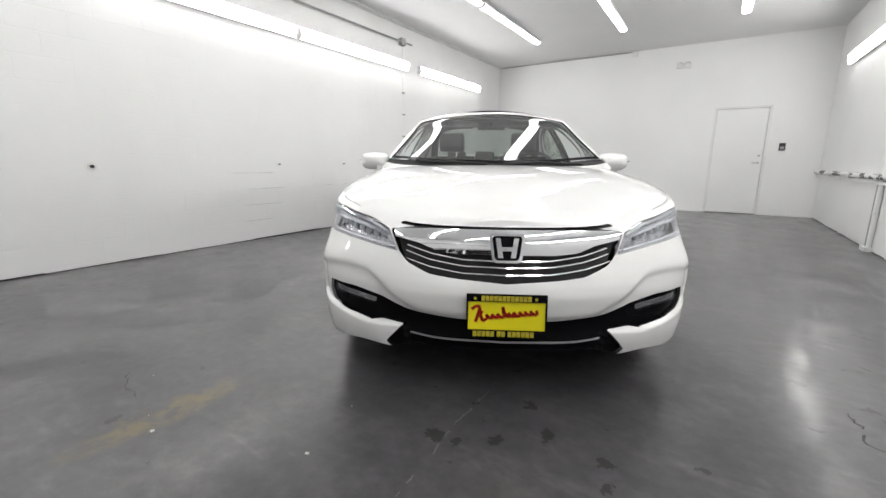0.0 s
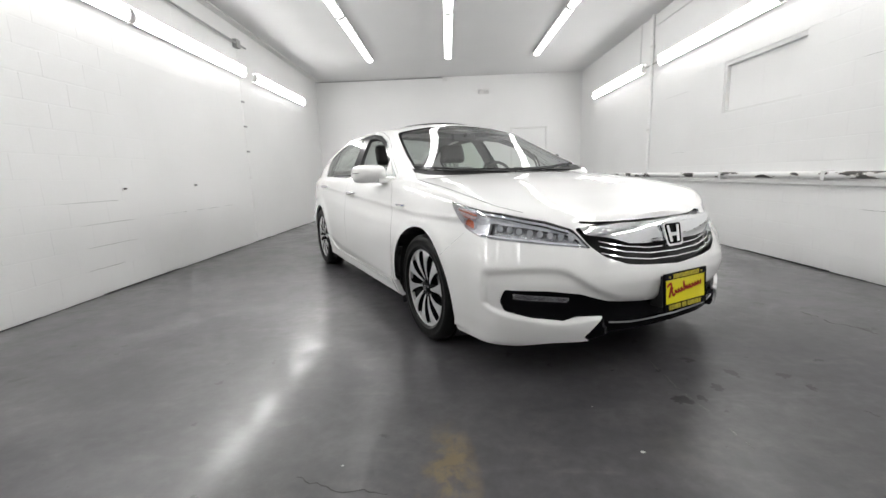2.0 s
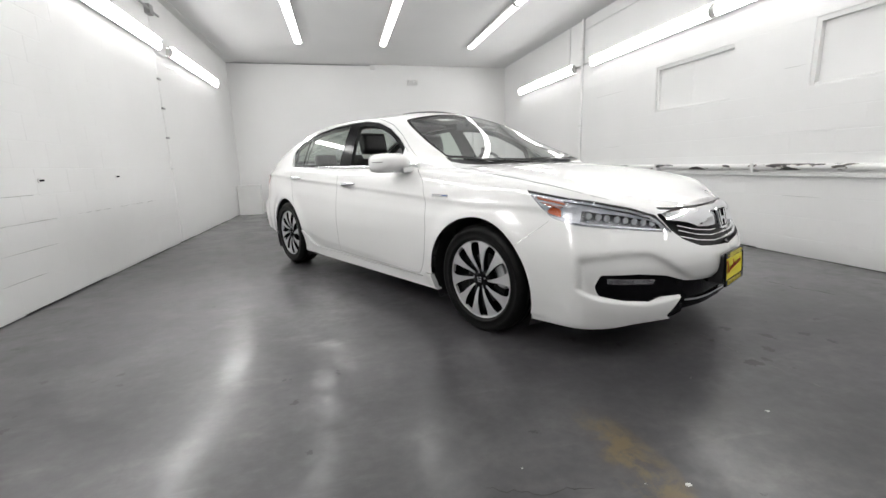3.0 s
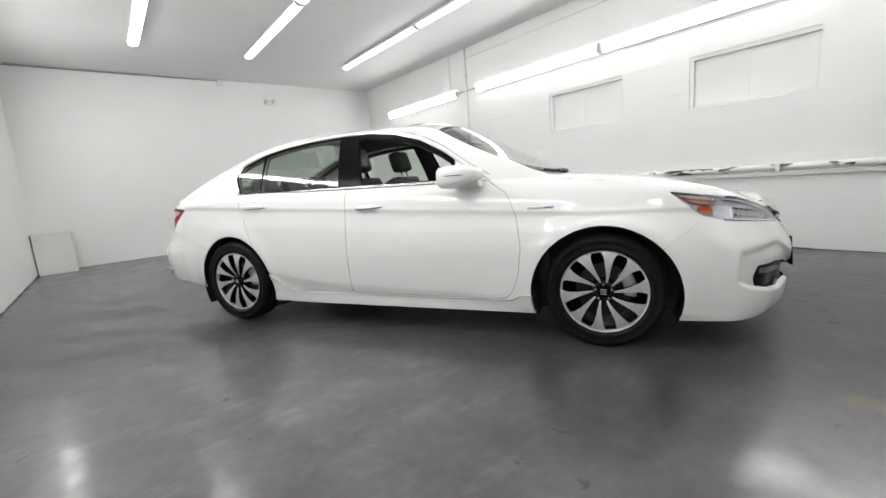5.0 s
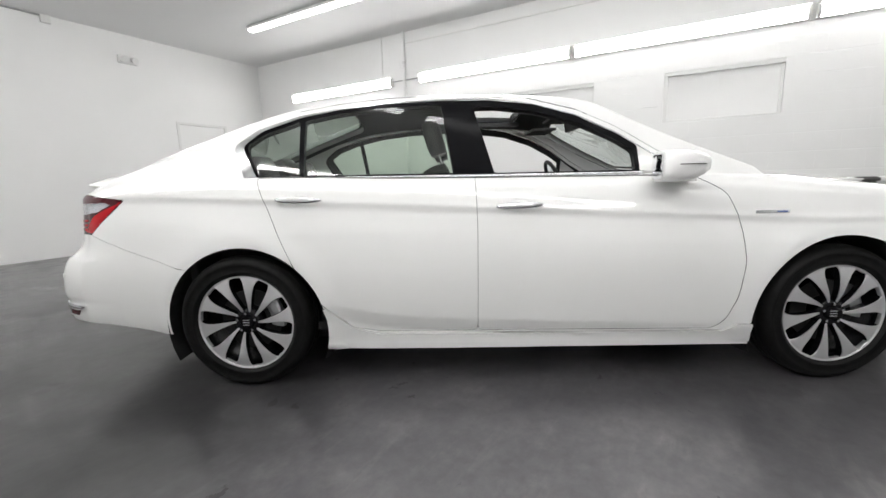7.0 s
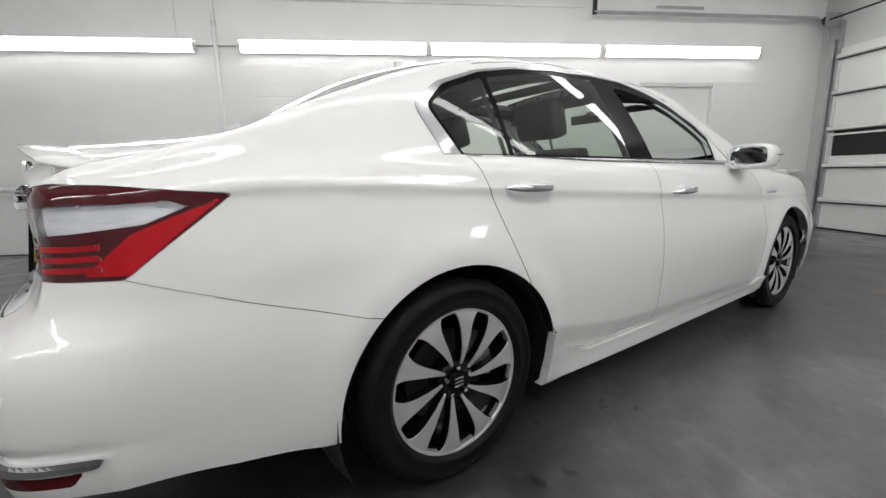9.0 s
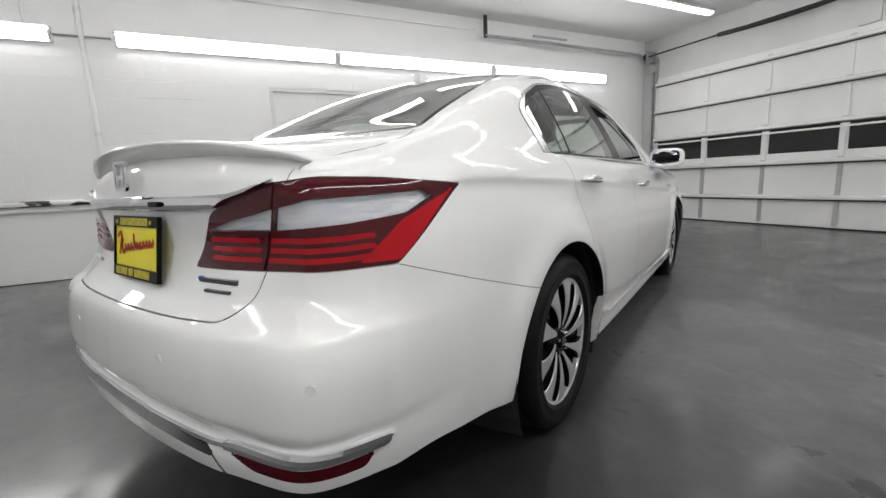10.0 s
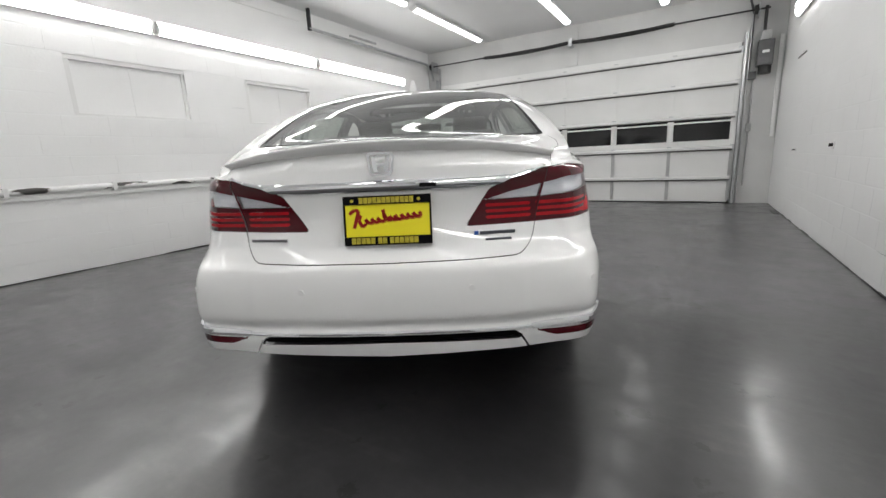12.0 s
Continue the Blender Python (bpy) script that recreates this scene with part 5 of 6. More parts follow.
for sd in (1, -1):
    one = (sd,)
    door = emit("front_door", [(lower, "front_door")], M_PAINT, car, "pearl white front door, window down", sides=one)
    emit("inner_panel", [(lower, "front_door")], M_DASH, door, inward=0.055, sides=one)
    door = emit("rear_door", [(lower, "rear_door")], M_PAINT, car, "pearl white rear door", sides=one)
    emit("inner_panel", [(lower, "rear_door")], M_DASH, door, inward=0.055, sides=one)
    emit("window", [(upper_side, "door_glass")], M_TINT, door, "green-tinted rear door glass", sides=one).visible_shadow = False
    emit("quarter_window", [(upper_side, "quarter_glass")], M_TINT, door, sides=one).visible_shadow = False
    solid("side_skirt", [(lower, "side_skirt")], M_PAINT, car, "pearl white sill skirt with a ledge", out=0.014, depth=0.035, sides=one, smooth=True)
    emit("window_frame", [(upper_side, "window_frame")], M_BLACK, car, "gloss black pillar and window frame", sides=one)
    emit("pillar_trim", [(upper_side, "window_frame"), (upper_side, "window_trim")], M_MATT, car, inward=0.03, sides=one)
    emit("window_trim", [(upper_side, "window_trim")], M_BRIGHT, car, "bright metal window surround", sides=one, inward=-0.003)
    emit("mirror_mount", [(upper_side, "mirror_base")], M_PAINT, car, sides=one, inward=-0.002)
    lamp_h = emit("headlight", [(lower, "headlight"), (lower, "amber"), (lower, "lamp_well"), (lower, "lamp_brow"), (lower, "lamp_sill")], M_CLEAR, car, "clear headlight with jewel lamps and amber reflector", sides=one)
    lamp_h.visible_shadow = False
    solid("bezel", [(lower, "headlight")], M_FACET, lamp_h, out=-0.022, depth=-0.020, sides=one)
    emit("brow_strip", [(lower, "lamp_brow")], M_CHROME, lamp_h, inward=0.006, sides=one)
    emit("sill_strip", [(lower, "lamp_sill")], M_SATIN, lamp_h, inward=0.012, sides=one)
    emit("amber_reflector", [(lower, "amber")], M_AMBER, lamp_h, inward=0.016, sides=one)
    emit("lamp_well", [(lower, "lamp_well")], M_WELL, lamp_h, inward=0.045, sides=one)
    for k in range(8):
        f = k / 7
        z = 0.676 + 0.050 * f
        p = lower_point(np.array([s_of(0.53 + 0.28 * f, -2.25 + 0.22 * f)]), np.array([z]))[0]
        c = Vector((sd * p[0], p[1], p[2])) - depth_dir(Vector((sd * p[0], p[1], 0))) * 0.034
        bm = bmesh.new()
        bmesh.ops.create_cube(bm, size=1, matrix=Matrix.Translation(c) @ depth_dir(Vector((sd * p[0], p[1], 0))).to_track_quat("Z", "Y").to_matrix().to_4x4() @ Matrix.Diagonal((0.028, 0.030, 0.016, 1)))
        bmesh.ops.bevel(bm, geom=bm.edges[:], offset=0.006, segments=2, affect="EDGES")
        part("jewel_lamp", bm, M_SATIN, lamp_h)
    lamp_t = emit("taillight", [(lower, "taillight")], M_DEEPRED, car, "wrap-round red tail lamp with clear reverse lamp", sides=one)
    for n_ in range(3):
        emit("light_bar", [(lower, "bar_in%d" % n_)], M_REDBAR, lamp_t, sides=one, inward=-0.002)
        emit("light_bar", [(lower, "bar_out%d" % n_)], M_REDBAR, lamp_t, sides=one, inward=-0.002)
    emit("corner_lens", [(lower, "tail_corner")], M_RED, lamp_t, sides=one)
    emit("divider", [(lower, "tail_split")], M_DEEPRED, lamp_t, sides=one, inward=0.004)
    emit("reverse_lens", [(lower, "reverse_lamp")], M_CLEAR, lamp_t, "clear reverse lamp lens", sides=one).visible_shadow = False
    emit("reverse_reflector", [(lower, "reverse_lamp")], M_FACET, lamp_t, inward=0.014, sides=one)
    emit("bumper_reflector", [(lower, "reflector")], M_DEEPRED, car, "dark red bumper reflector", sides=one)
    fog = emit("fog_lamp", [(lower, "fog_lamp")], M_CLEAR, car, "slim clear fog lamp strip", sides=one)
    emit("reflector", [(lower, "fog_lamp")], M_WELL, fog, inward=0.012, sides=one)
grille = emit("grille", [(lower, "grille"), (lower, "slat0"), (lower, "slat1"), (lower, "slat2"), (lower, "grille_bar")], M_MATT, car, "black grille with chrome bar", inward=0.045)
solid("grille_bar", [(lower, "grille_bar")], M_CHROME, grille, "thick chrome bar", out=0.006, depth=0.04, smooth=True, bulge=lambda v: 0.006 * np.clip(1 - ((v[:, 2] - 0.686) / 0.047) ** 2, 0, 1))
solid("slat", [(lower, "slat0")], M_CHROME, grille, out=0.0, depth=0.010)
solid("slat", [(lower, "slat1")], M_CHROME, grille, out=0.0, depth=0.010)
solid("slat", [(lower, "slat2")], M_CHROME, grille, out=0.0, depth=0.010)
emit("air_intake", [(lower, "intake"), (lower, "lip_chrome"), (lower, "fog_lamp")], M_BLACK, car, "gloss black lower air intake", inward=0.014)
solid("lip_trim", [(lower, "lip_chrome")], M_CHROME, car, out=0.004, depth=0.015)
solid("trunk_trim", [(lower, "trunk_chrome")], M_CHROME, car, "chrome bar across the trunk lid", out=0.008, depth=0.03, smooth=True, bulge=lambda v: 0.009 * np.clip(1 - ((v[:, 2] - 0.906 - 0.2 * np.maximum(np.abs(v[:, 0]) - 0.45, 0)) / 0.021) ** 2, 0, 1))
solid("bumper_trim", [(lower, "bumper_chrome")], M_CHROME, car, out=0.009, depth=0.012)
emit("bumper_slot", [(lower, "slot")], M_SLOT, car, inward=0.022)
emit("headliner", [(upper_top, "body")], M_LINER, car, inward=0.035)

# -- wheels, about an axle along x, the outer face towards +x
def lathe(bm, ring, seg=64, closed=False):
    """Turn (x, r) points round the x axis."""
    rows = []
    for i in range(seg):
        a = 2 * math.pi * i / seg
        rows.append([bm.verts.new((x, r * math.cos(a), r * math.sin(a))) for x, r in ring])
    n = len(ring)
    for i in range(seg):
        p, q = rows[i], rows[(i + 1) % seg]
        for j in range(n if closed else n - 1):
            bm.faces.new((p[j], p[(j + 1) % n], q[(j + 1) % n], q[j]))
    bmesh.ops.recalc_face_normals(bm, faces=bm.faces)
    return bm


def wheel(m, parent):
    """Tyre and ten-spoke alloy; x = 0 is the tyre's outer face."""
    top = empty("wheel")
    top.parent, top.matrix_basis = parent, m
    ring = [(-0.035, 0.222), (-0.012, 0.232), (-0.001, 0.246), (0.002, 0.248), (0.003, 0.256), (0.0015, 0.258), (0.004, 0.272), (0.003, 0.284), (0.0045, 0.286), (0.0015, 0.298), (-0.010, 0.312), (-0.022, 0.321), (-0.045, 0.325)]
    ring += [(-0.070, 0.326), (-0.073, 0.319), (-0.080, 0.319), (-0.083, 0.327), (-0.108, 0.327), (-0.112, 0.319), (-0.118, 0.319), (-0.122, 0.327), (-0.15, 0.326), (-0.17, 0.325), (-0.20, 0.318), (-0.222, 0.295), (-0.225, 0.26), (-0.20, 0.222)]
    part("tyre", lathe(bmesh.new(), ring, 72, True), M_RUBBER, top, "black road tyre", smooth=True)
    part("rim", lathe(bmesh.new(), [(-0.045, 0.222), (-0.0165, 0.2235), (-0.013, 0.2255), (-0.011, 0.233), (-0.013, 0.236), (-0.03, 0.237), (-0.19, 0.222), (-0.19, 0.206), (-0.1, 0.214), (-0.06, 0.221)], 96, True), M_RIM, top, "machined alloy rim")
    part("barrel", lathe(bmesh.new(), [(-0.03, 0.2235), (-0.085, 0.216), (-0.09, 0.03), (-0.10, 0.0005)], 48), M_POCKET, top, smooth=True)
    bm = bmesh.new()
    lathe(bm, [(-0.030, 0.0005), (-0.026, 0.03), (-0.024, 0.058), (-0.03, 0.066), (-0.08, 0.07)], 40)
    part("hub", bm, M_POCKET, top, smooth=True)
    part("centre_cap", lathe(bmesh.new(), [(-0.014, 0.0005), (-0.014, 0.026), (-0.018, 0.031), (-0.028, 0.032)], 32), M_BLACK, top, smooth=True)
    bm = bmesh.new()
    for z in (-1, 0, 1):
        box(bm, -0.0145, -0.0115, -0.017, 0.017, z * 0.012 - 0.003, z * 0.012 + 0.003, bevel=0.001)
    part("cap_emblem", bm, M_CHROME, top)
    spoke_mesh = None
    for i in range(10):
        if spoke_mesh is None:
            bm = bmesh.new()
            front, back = [], []
            for j in range(13):
                f = j / 12
                r = 0.054 + f * (0.227 - 0.054)
                mid = radians(20 * f - 11 * f * f)
                half = radians(4.6 + 3.7 * f + 3.9 * f ** 9)
                xo = -0.024 + 0.011 * math.sin(math.pi * f) ** 0.8 + 0.010 * f
                row = []
                for e in (-1, -0.94, 0, 0.94, 1):
                    a = mid + e * half
                    row.append(bm.verts.new((xo - (0.004 if abs(e) == 1 else 0), r * math.cos(a), r * math.sin(a))))
                row2 = [bm.verts.new((xo - 0.035, r * math.cos(mid + e * half), r * math.sin(mid + e * half))) for e in (-1, 1)]
                front.append(row)
                back.append(row2)
            for j in range(12):
                for k in range(4):
                    bm.faces.new((front[j][k], front[j][k + 1], front[j + 1][k + 1], front[j + 1][k]))
                bm.faces.new((front[j][0], front[j + 1][0], back[j + 1][0], back[j][0])).material_index = 1
                bm.faces.new((front[j][4], back[j][1], back[j + 1][1], front[j + 1][4])).material_index = 1
            bmesh.ops.recalc_face_normals(bm, faces=bm.faces)
            ob = part("spoke", bm, M_RIM, top, "machined swirl spoke")
            spoke_mesh = ob.data
            spoke_mesh.materials.append(M_POCKET)
        else:
            ob = new("spoke", spoke_mesh)
            ob.parent = top
        ob.matrix_basis = pose(0, 0, 0, 36 * i, 0, 0)
    for i in range(5):
        a = radians(72 * i + 90)
        bm = rod(bmesh.new(), (-0.035, 0.045 * math.cos(a), 0.045 * math.sin(a)), (-0.012, 0.045 * math.cos(a), 0.045 * math.sin(a)), 0.0065, 10)
        part("lug_nut", bm, M_CHROME, top)
    bm = bmesh.new()
    rows = []
    for i in range(9):
        a = radians(-12 + 60 * i / 8)
        rows.append([bm.verts.new((x, r * math.cos(a), r * math.sin(a))) for x, r in ((-0.074, 0.105), (-0.054, 0.110), (-0.050, 0.125), (-0.050, 0.155), (-0.056, 0.168), (-0.078, 0.172))])
    for p, q in zip(rows, rows[1:]):
        for j in range(5):
            bm.faces.new((p[j], p[j + 1], q[j + 1], q[j]))
    for r in (rows[0], rows[-1]):
        bm.faces.new(r)
    bmesh.ops.recalc_face_normals(bm, faces=bm.faces)
    part("brake_caliper", bm, M_GALV, top, "bare metal brake caliper")
    part("brake_disc", lathe(bmesh.new(), [(-0.082, 0.07), (-0.078, 0.075), (-0.078, 0.15), (-0.084, 0.15)], 40), M_DARK, top)
    return top


for yc in (-1.388, 1.388):
    for sd in (1, -1):
        wheel(pose(sd * 0.902, yc, 0.319 if yc < 0 else 0.323, 0, 0, 0 if sd > 0 else 180), car)
        bm = bmesh.new()
        rows = []
        for j in range(25):
            a = radians(-25 + 230 * j / 24)
            rows.append([bm.verts.new((sd * x, yc + 0.005 * (yc < 0) - 0.01 * (yc > 0) + r * math.cos(a), 0.30 + r * math.sin(a))) for x, r in ((0.56, 0.42), (0.78, 0.416), (0.885, 0.401))])
        for p, q in zip(rows, rows[1:]):
            for k in range(2):
                bm.faces.new((p[k], p[k + 1], q[k + 1], q[k]))
        bm.faces.new([r[0] for r in rows])
        part("wheel_arch_liner", bm, M_MATT, car, "black wheel-arch liner")
bm = bmesh.new()
box(bm, -0.55, 0.55, -2.2, 2.1, 0.26, 0.30)
box(bm, -0.84, 0.84, -0.98, 0.98, 0.20, 0.24)
part("underbody", bm, M_MATT, car, "black underbody panels")

# -- spoiler, mirrors, handles, plates, badges
def loft(bm, sections, close=True, caps=True):
    rows = [[bm.verts.new(p) for p in s] for s in sections]
    n = len(rows[0])
    for p, q in zip(rows, rows[1:]):
        for j in range(n if close else n - 1):
            bm.faces.new((p[j], q[j], q[(j + 1) % n], p[(j + 1) % n]))
    if caps:
        bm.faces.new(rows[0])
        bm.faces.new(rows[-1][::-1])
    bmesh.ops.recalc_face_normals(bm, faces=bm.faces)
    return bm


secs = []
for i in range(41):
    f = -1 + 2 * i / 40
    x = 0.62 * f
    zt = 1.066 - 0.058 * abs(f) ** 2.4
    y1 = 2.39 - 0.10 * abs(f) ** 2.2
    th = 0.016 * (1 - 0.3 * abs(f) ** 4)
    y0 = y1 - 0.22 + 0.05 * abs(f) ** 3
    secs.append([(x, y0, zt - 0.016), (x, y1 - 0.09, zt - 0.001), (x, y1 - 0.03, zt + 0.002), (x, y1, zt - 0.002), (x, y1 - 0.002, zt - 0.010), (x, y1 - 0.03, zt - th - 0.006), (x, y1 - 0.07, zt - th - 0.028), (x, y0 + 0.01, zt - 0.05)])
part("spoiler", loft(bmesh.new(), secs), M_PAINT, car, "pearl white lip spoiler", smooth=True)

for sd in (1, -1):
    secs = []
    for y, hx, hz, cz in ((-0.490, 0.101, 0.063, 1.010), (-0.497, 0.108, 0.068, 1.010), (-0.54, 0.112, 0.071, 1.010), (-0.60, 0.112, 0.070, 1.011), (-0.66, 0.106, 0.062, 1.014), (-0.705, 0.092, 0.049, 1.018), (-0.74, 0.068, 0.031, 1.021), (-0.757, 0.036, 0.014, 1.022)):
        y = -0.625 + (y + 0.6235) * 0.80
        secs.append([(sd * (0.937 + hx * math.copysign(abs(math.cos(a)) ** 0.55, math.cos(a))), y + 0.20 * hx * math.cos(a), cz + hz * (0.9 if math.sin(a) < 0 else 1.0) * math.copysign(abs(math.sin(a)) ** 0.6, math.sin(a))) for a in [2 * math.pi * j / 32 for j in range(32)]])
    mir = part("mirror", loft(bmesh.new(), secs), M_PAINT, car, "pearl white door mirror", smooth=True)
    gl = [(sd * 0.937 + (x - sd * 0.937) * 0.9, y + 0.0015, 1.010 + (z - 1.010) * 0.88) for x, y, z in secs[0]]
    part("mirror_glass", prism(bmesh.new(), gl, (0, 0.003, 0)), M_CHROME, mir)
    bm = bmesh.new()
    loft(bm, [[(sd * x, -0.66 + a, 0.965 + b) for a, b in ((-0.05, -0.018), (0.05, -0.018), (0.045, 0.018), (-0.045, 0.018))] for x in (0.79, 0.86, 0.90)])
    part("mirror_arm", bm, M_PAINT, mir)
    part("cap_seam", boxed(*sorted((sd * 0.98, sd * 1.0495)), -0.66, -0.555, 1.018, 1.022, bevel=0.001), M_MATT, mir)
    for y, z in ((0.07, 0.858), (1.085, 0.907)):
        x = float(lower_point(np.array([s_of(0.92, y)]), np.array([z]))[0][0])
        secs = []
        for i in range(17):
            f = -1 + i / 8
            bow = 0.030 * (1 - abs(f) ** 4) + 0.004
            hh = 0.0155 * (1 - 0.6 * abs(f) ** 3)
            secs.append([(sd * (x + bow + 0.007 * math.cos(a)), y + 0.108 * f, z + hh * math.sin(a) + 0.003 * f * (1 if y > 0.5 else -1)) for a in [2 * math.pi * j / 10 for j in range(10)]])
        part("door_handle", loft(bmesh.new(), secs), M_CHROME, car, "chrome-faced door handle", smooth=True)
        cup = bmesh.new()
        bmesh.ops.create_uvsphere(cup, u_segments=20, v_segments=10, radius=1, matrix=Matrix.Translation((sd * (x - 0.012), y, z)) @ Matrix.Diagonal((0.016, 0.06, 0.026, 1)))
        part("handle_cup", cup, M_PAINT, car, smooth=True)
    p = lower_point(np.array([s_of(0.92, -1.06)]), np.array([0.803]))[0]
    part("fender_badge", boxed(*sorted((sd * (p[0] - 0.004), sd * (p[0] + 0.004))), -1.135, -0.985, 0.796, 0.811, bevel=0.002), M_CHROME, car, "slim chrome side badge with blue edge")
    part("fender_badge_edge", boxed(*sorted((sd * (p[0] + 0.0035), sd * (p[0] + 0.0052))), -1.125, -1.08, 0.801, 0.806), M_BLUE, car)
    for sx, zs in ((0.72, 0.545), (0.30, 0.548)):
        q = lower_point(np.array([s_of(sx, 2.36 if sx > 0.5 else 2.455)]), np.array([zs]))[0]
        c = Vector((sd * q[0], q[1], q[2]))
        d = depth_dir(c)
        part("parking_sensor", rod(bmesh.new(), c - d * 0.006, c + d * 0.0015, 0.011, 20), M_PAINT, car)


M_OLIVE = noisy(material("faded_yellow_print", rough=0.45), 60, (0.34, 0.28, 0.015), (0.62, 0.52, 0.03))


def plate(m):
    """A plate facing -y, 0.318 by 0.178 m, its middle at the origin."""
    top = empty("license_plate")
    top.parent, top.matrix_basis = car, m
    tagged(top, "yellow dealer plate in a black frame")
    bm = bmesh.new()
    for a in ((-0.159, 0.159, 0.058, 0.089), (-0.159, 0.159, -0.089, -0.057), (-0.159, -0.152, -0.057, 0.058), (0.152, 0.159, -0.057, 0.058)):
        box(bm, a[0], a[1], -0.010, 0.002, a[2], a[3], bevel=0.003)
    part("frame", bm, M_BLACK, top)
    part("insert", boxed(-0.153, 0.153, -0.004, 0.001, -0.059, 0.060), M_YELLOW, top, "yellow insert with red strokes")
    # plain yellow bars for the wording on the frame
    x = -0.132
    for n_ in (5, 2, 6):
        for _ in range(n_):
            part("letter_bar", boxed(x, x + 0.0150, -0.0115, -0.0095, -0.083, -0.061, bevel=0.0006), M_OLIVE, top)
            x += 0.0175
        x += 0.008
    for k in range(12):
        part("letter_bar", boxed(-0.100 + 0.0165 * k, -0.0858 + 0.0165 * k, -0.0115, -0.0095, 0.062, 0.083, bevel=0.0006), M_OLIVE, top)
    for x in (-0.125, 0.115):
        part("bolt", rod(bmesh.new(), (x, -0.012, 0.072), (x, -0.009, 0.072), 0.006, 12), M_OLIVE, top)
    # one slanting red scribble for the script
    bm = bmesh.new()
    line = [(-0.138, 0.026), (-0.118, 0.040), (-0.104, 0.036), (-0.112, 0.008), (-0.122, -0.026), (-0.112, 0.006), (-0.096, 0.020), (-0.104, 0.003), (-0.092, -0.022)]
    for i in range(120):
        f = i / 119
        tall = 2.6 if 0.36 < f < 0.43 else (0.25 if 0.58 < f < 0.63 else 1.0)
        ph = 2 * math.pi * 9.5 * f
        line.append((-0.085 + 0.205 * f + 0.008 * math.sin(ph + 0.8), -0.014 + 0.022 * f + 0.016 * tall * (0.5 - 0.5 * math.cos(ph)) + 0.002))
    for (x0, z0), (x1, z1) in zip(line, line[1:]):
        d = Vector((x1 - x0, 0, z1 - z0))
        if d.length < 1e-6:
            continue
        nrm_ = Vector((-d.z, 0, d.x)).normalized() * 0.0062
        a0, a1 = Vector((x0, -0.0052, z0)), Vector((x1, -0.0052, z1))
        bm.faces.new([bm.verts.new(c) for c in (a0 - nrm_, a1 - nrm_, a1 + nrm_, a0 + nrm_)])
    bmesh.ops.solidify(bm, geom=bm.faces[:], thickness=0.001)
    part("script", bm, M_REDINK, top, "red script strokes")
    return top


plate(pose(0, -2.437, 0.41, -4, 0, 0))
plate(pose(-0.010, 2.396, 0.784, -8, 0, 180))
part("plate_bracket", boxed(-0.15, 0.15, -2.43, -2.36, 0.335, 0.485, bevel=0.004), M_MATT, car)


def emblem(m, w_, h, rim):
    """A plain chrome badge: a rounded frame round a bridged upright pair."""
    top = empty("emblem")
    top.parent, top.matrix_basis = car, m
    tagged(top, "chrome maker's badge")
    out = rounded([(-w_ * 0.5, h * 0.5), (w_ * 0.5, h * 0.5), (w_ * 0.40, -h * 0.5), (-w_ * 0.40, -h * 0.5)], 0.02, 6)
    inn = rounded([(-w_ * 0.42, h * 0.41), (w_ * 0.42, h * 0.41), (w_ * 0.33, -h * 0.41), (-w_ * 0.33, -h * 0.41)], 0.016, 6)
    bm = bmesh.new()
    n = len(out)
    rings = [[bm.verts.new((x, y_, z)) for x, z in lp] for lp, y_ in ((out, 0.0), (out, -0.008), (inn, -0.008), (inn, 0.0))]
    for a, b in zip(rings, rings[1:]):
        for j in range(n):
            bm.faces.new((a[j], a[(j + 1) % n], b[(j + 1) % n], b[j]))
    bmesh.ops.recalc_face_normals(bm, faces=bm.faces)
    part("rim", bm, M_CHROME, top)
    for s_ in (-1, 1):
        bm = prism(bmesh.new(), [(s_ * w_ * 0.32, -0.009, h * 0.34), (s_ * w_ * 0.19, -0.009, h * 0.34), (s_ * w_ * 0.10, -0.009, -h * 0.33), (s_ * w_ * 0.24, -0.009, -h * 0.33)], (0, 0.008, 0))
        part("upright", bm, M_CHROME, top)
    part("bridge", boxed(-w_ * 0.17, w_ * 0.17, -0.0085, -0.001, -h * 0.10, h * 0.04), M_CHROME, top)
    if rim:
        bm = prism(bmesh.new(), [(x, 0.0, z) for x, z in inn], (0, -0.002, 0))
        part("backing", bm, M_BLACK, top)
    return top


emblem(pose(0, -2.358, 0.668, -14, 0, 0), 0.146, 0.120, True)
emblem(pose(0, 2.400, 0.982, -4, 0, 180), 0.100, 0.082, False)
for x0, x1, z0, z1, mat, nm in ((-0.47, -0.34, 0.716, 0.727, M_BADGE, "model_badge"), (-0.335, -0.32, 0.715, 0.728, M_BLUE, "model_badge"), (-0.455, -0.36, 0.695, 0.702, M_BADGE, "trim_badge"), (0.37, 0.52, 0.714, 0.726, M_CHROME, "name_badge")):
    xm = (x0 + x1) / 2
    q = lower_point(np.array([s_of(xm, 2.44)]), np.array([(z0 + z1) / 2]))[0]
    bm = boxed(-(x1 - x0) / 2, (x1 - x0) / 2, -0.004, 0.004, -(z1 - z0) / 2, (z1 - z0) / 2, bevel=0.001)
    ob = part(nm, bm, mat, car)
    ob.matrix_basis = pose(xm, q[1], q[2], -10, 0, -math.degrees(math.atan2(depth_dir(Vector((xm, q[1], 0))).x, depth_dir(Vector((xm, q[1], 0))).y)))
part("trunk_button", boxed(-0.19, -0.13, 2.384, 2.398, 0.898, 0.912, bevel=0.003), M_BLACK, car)

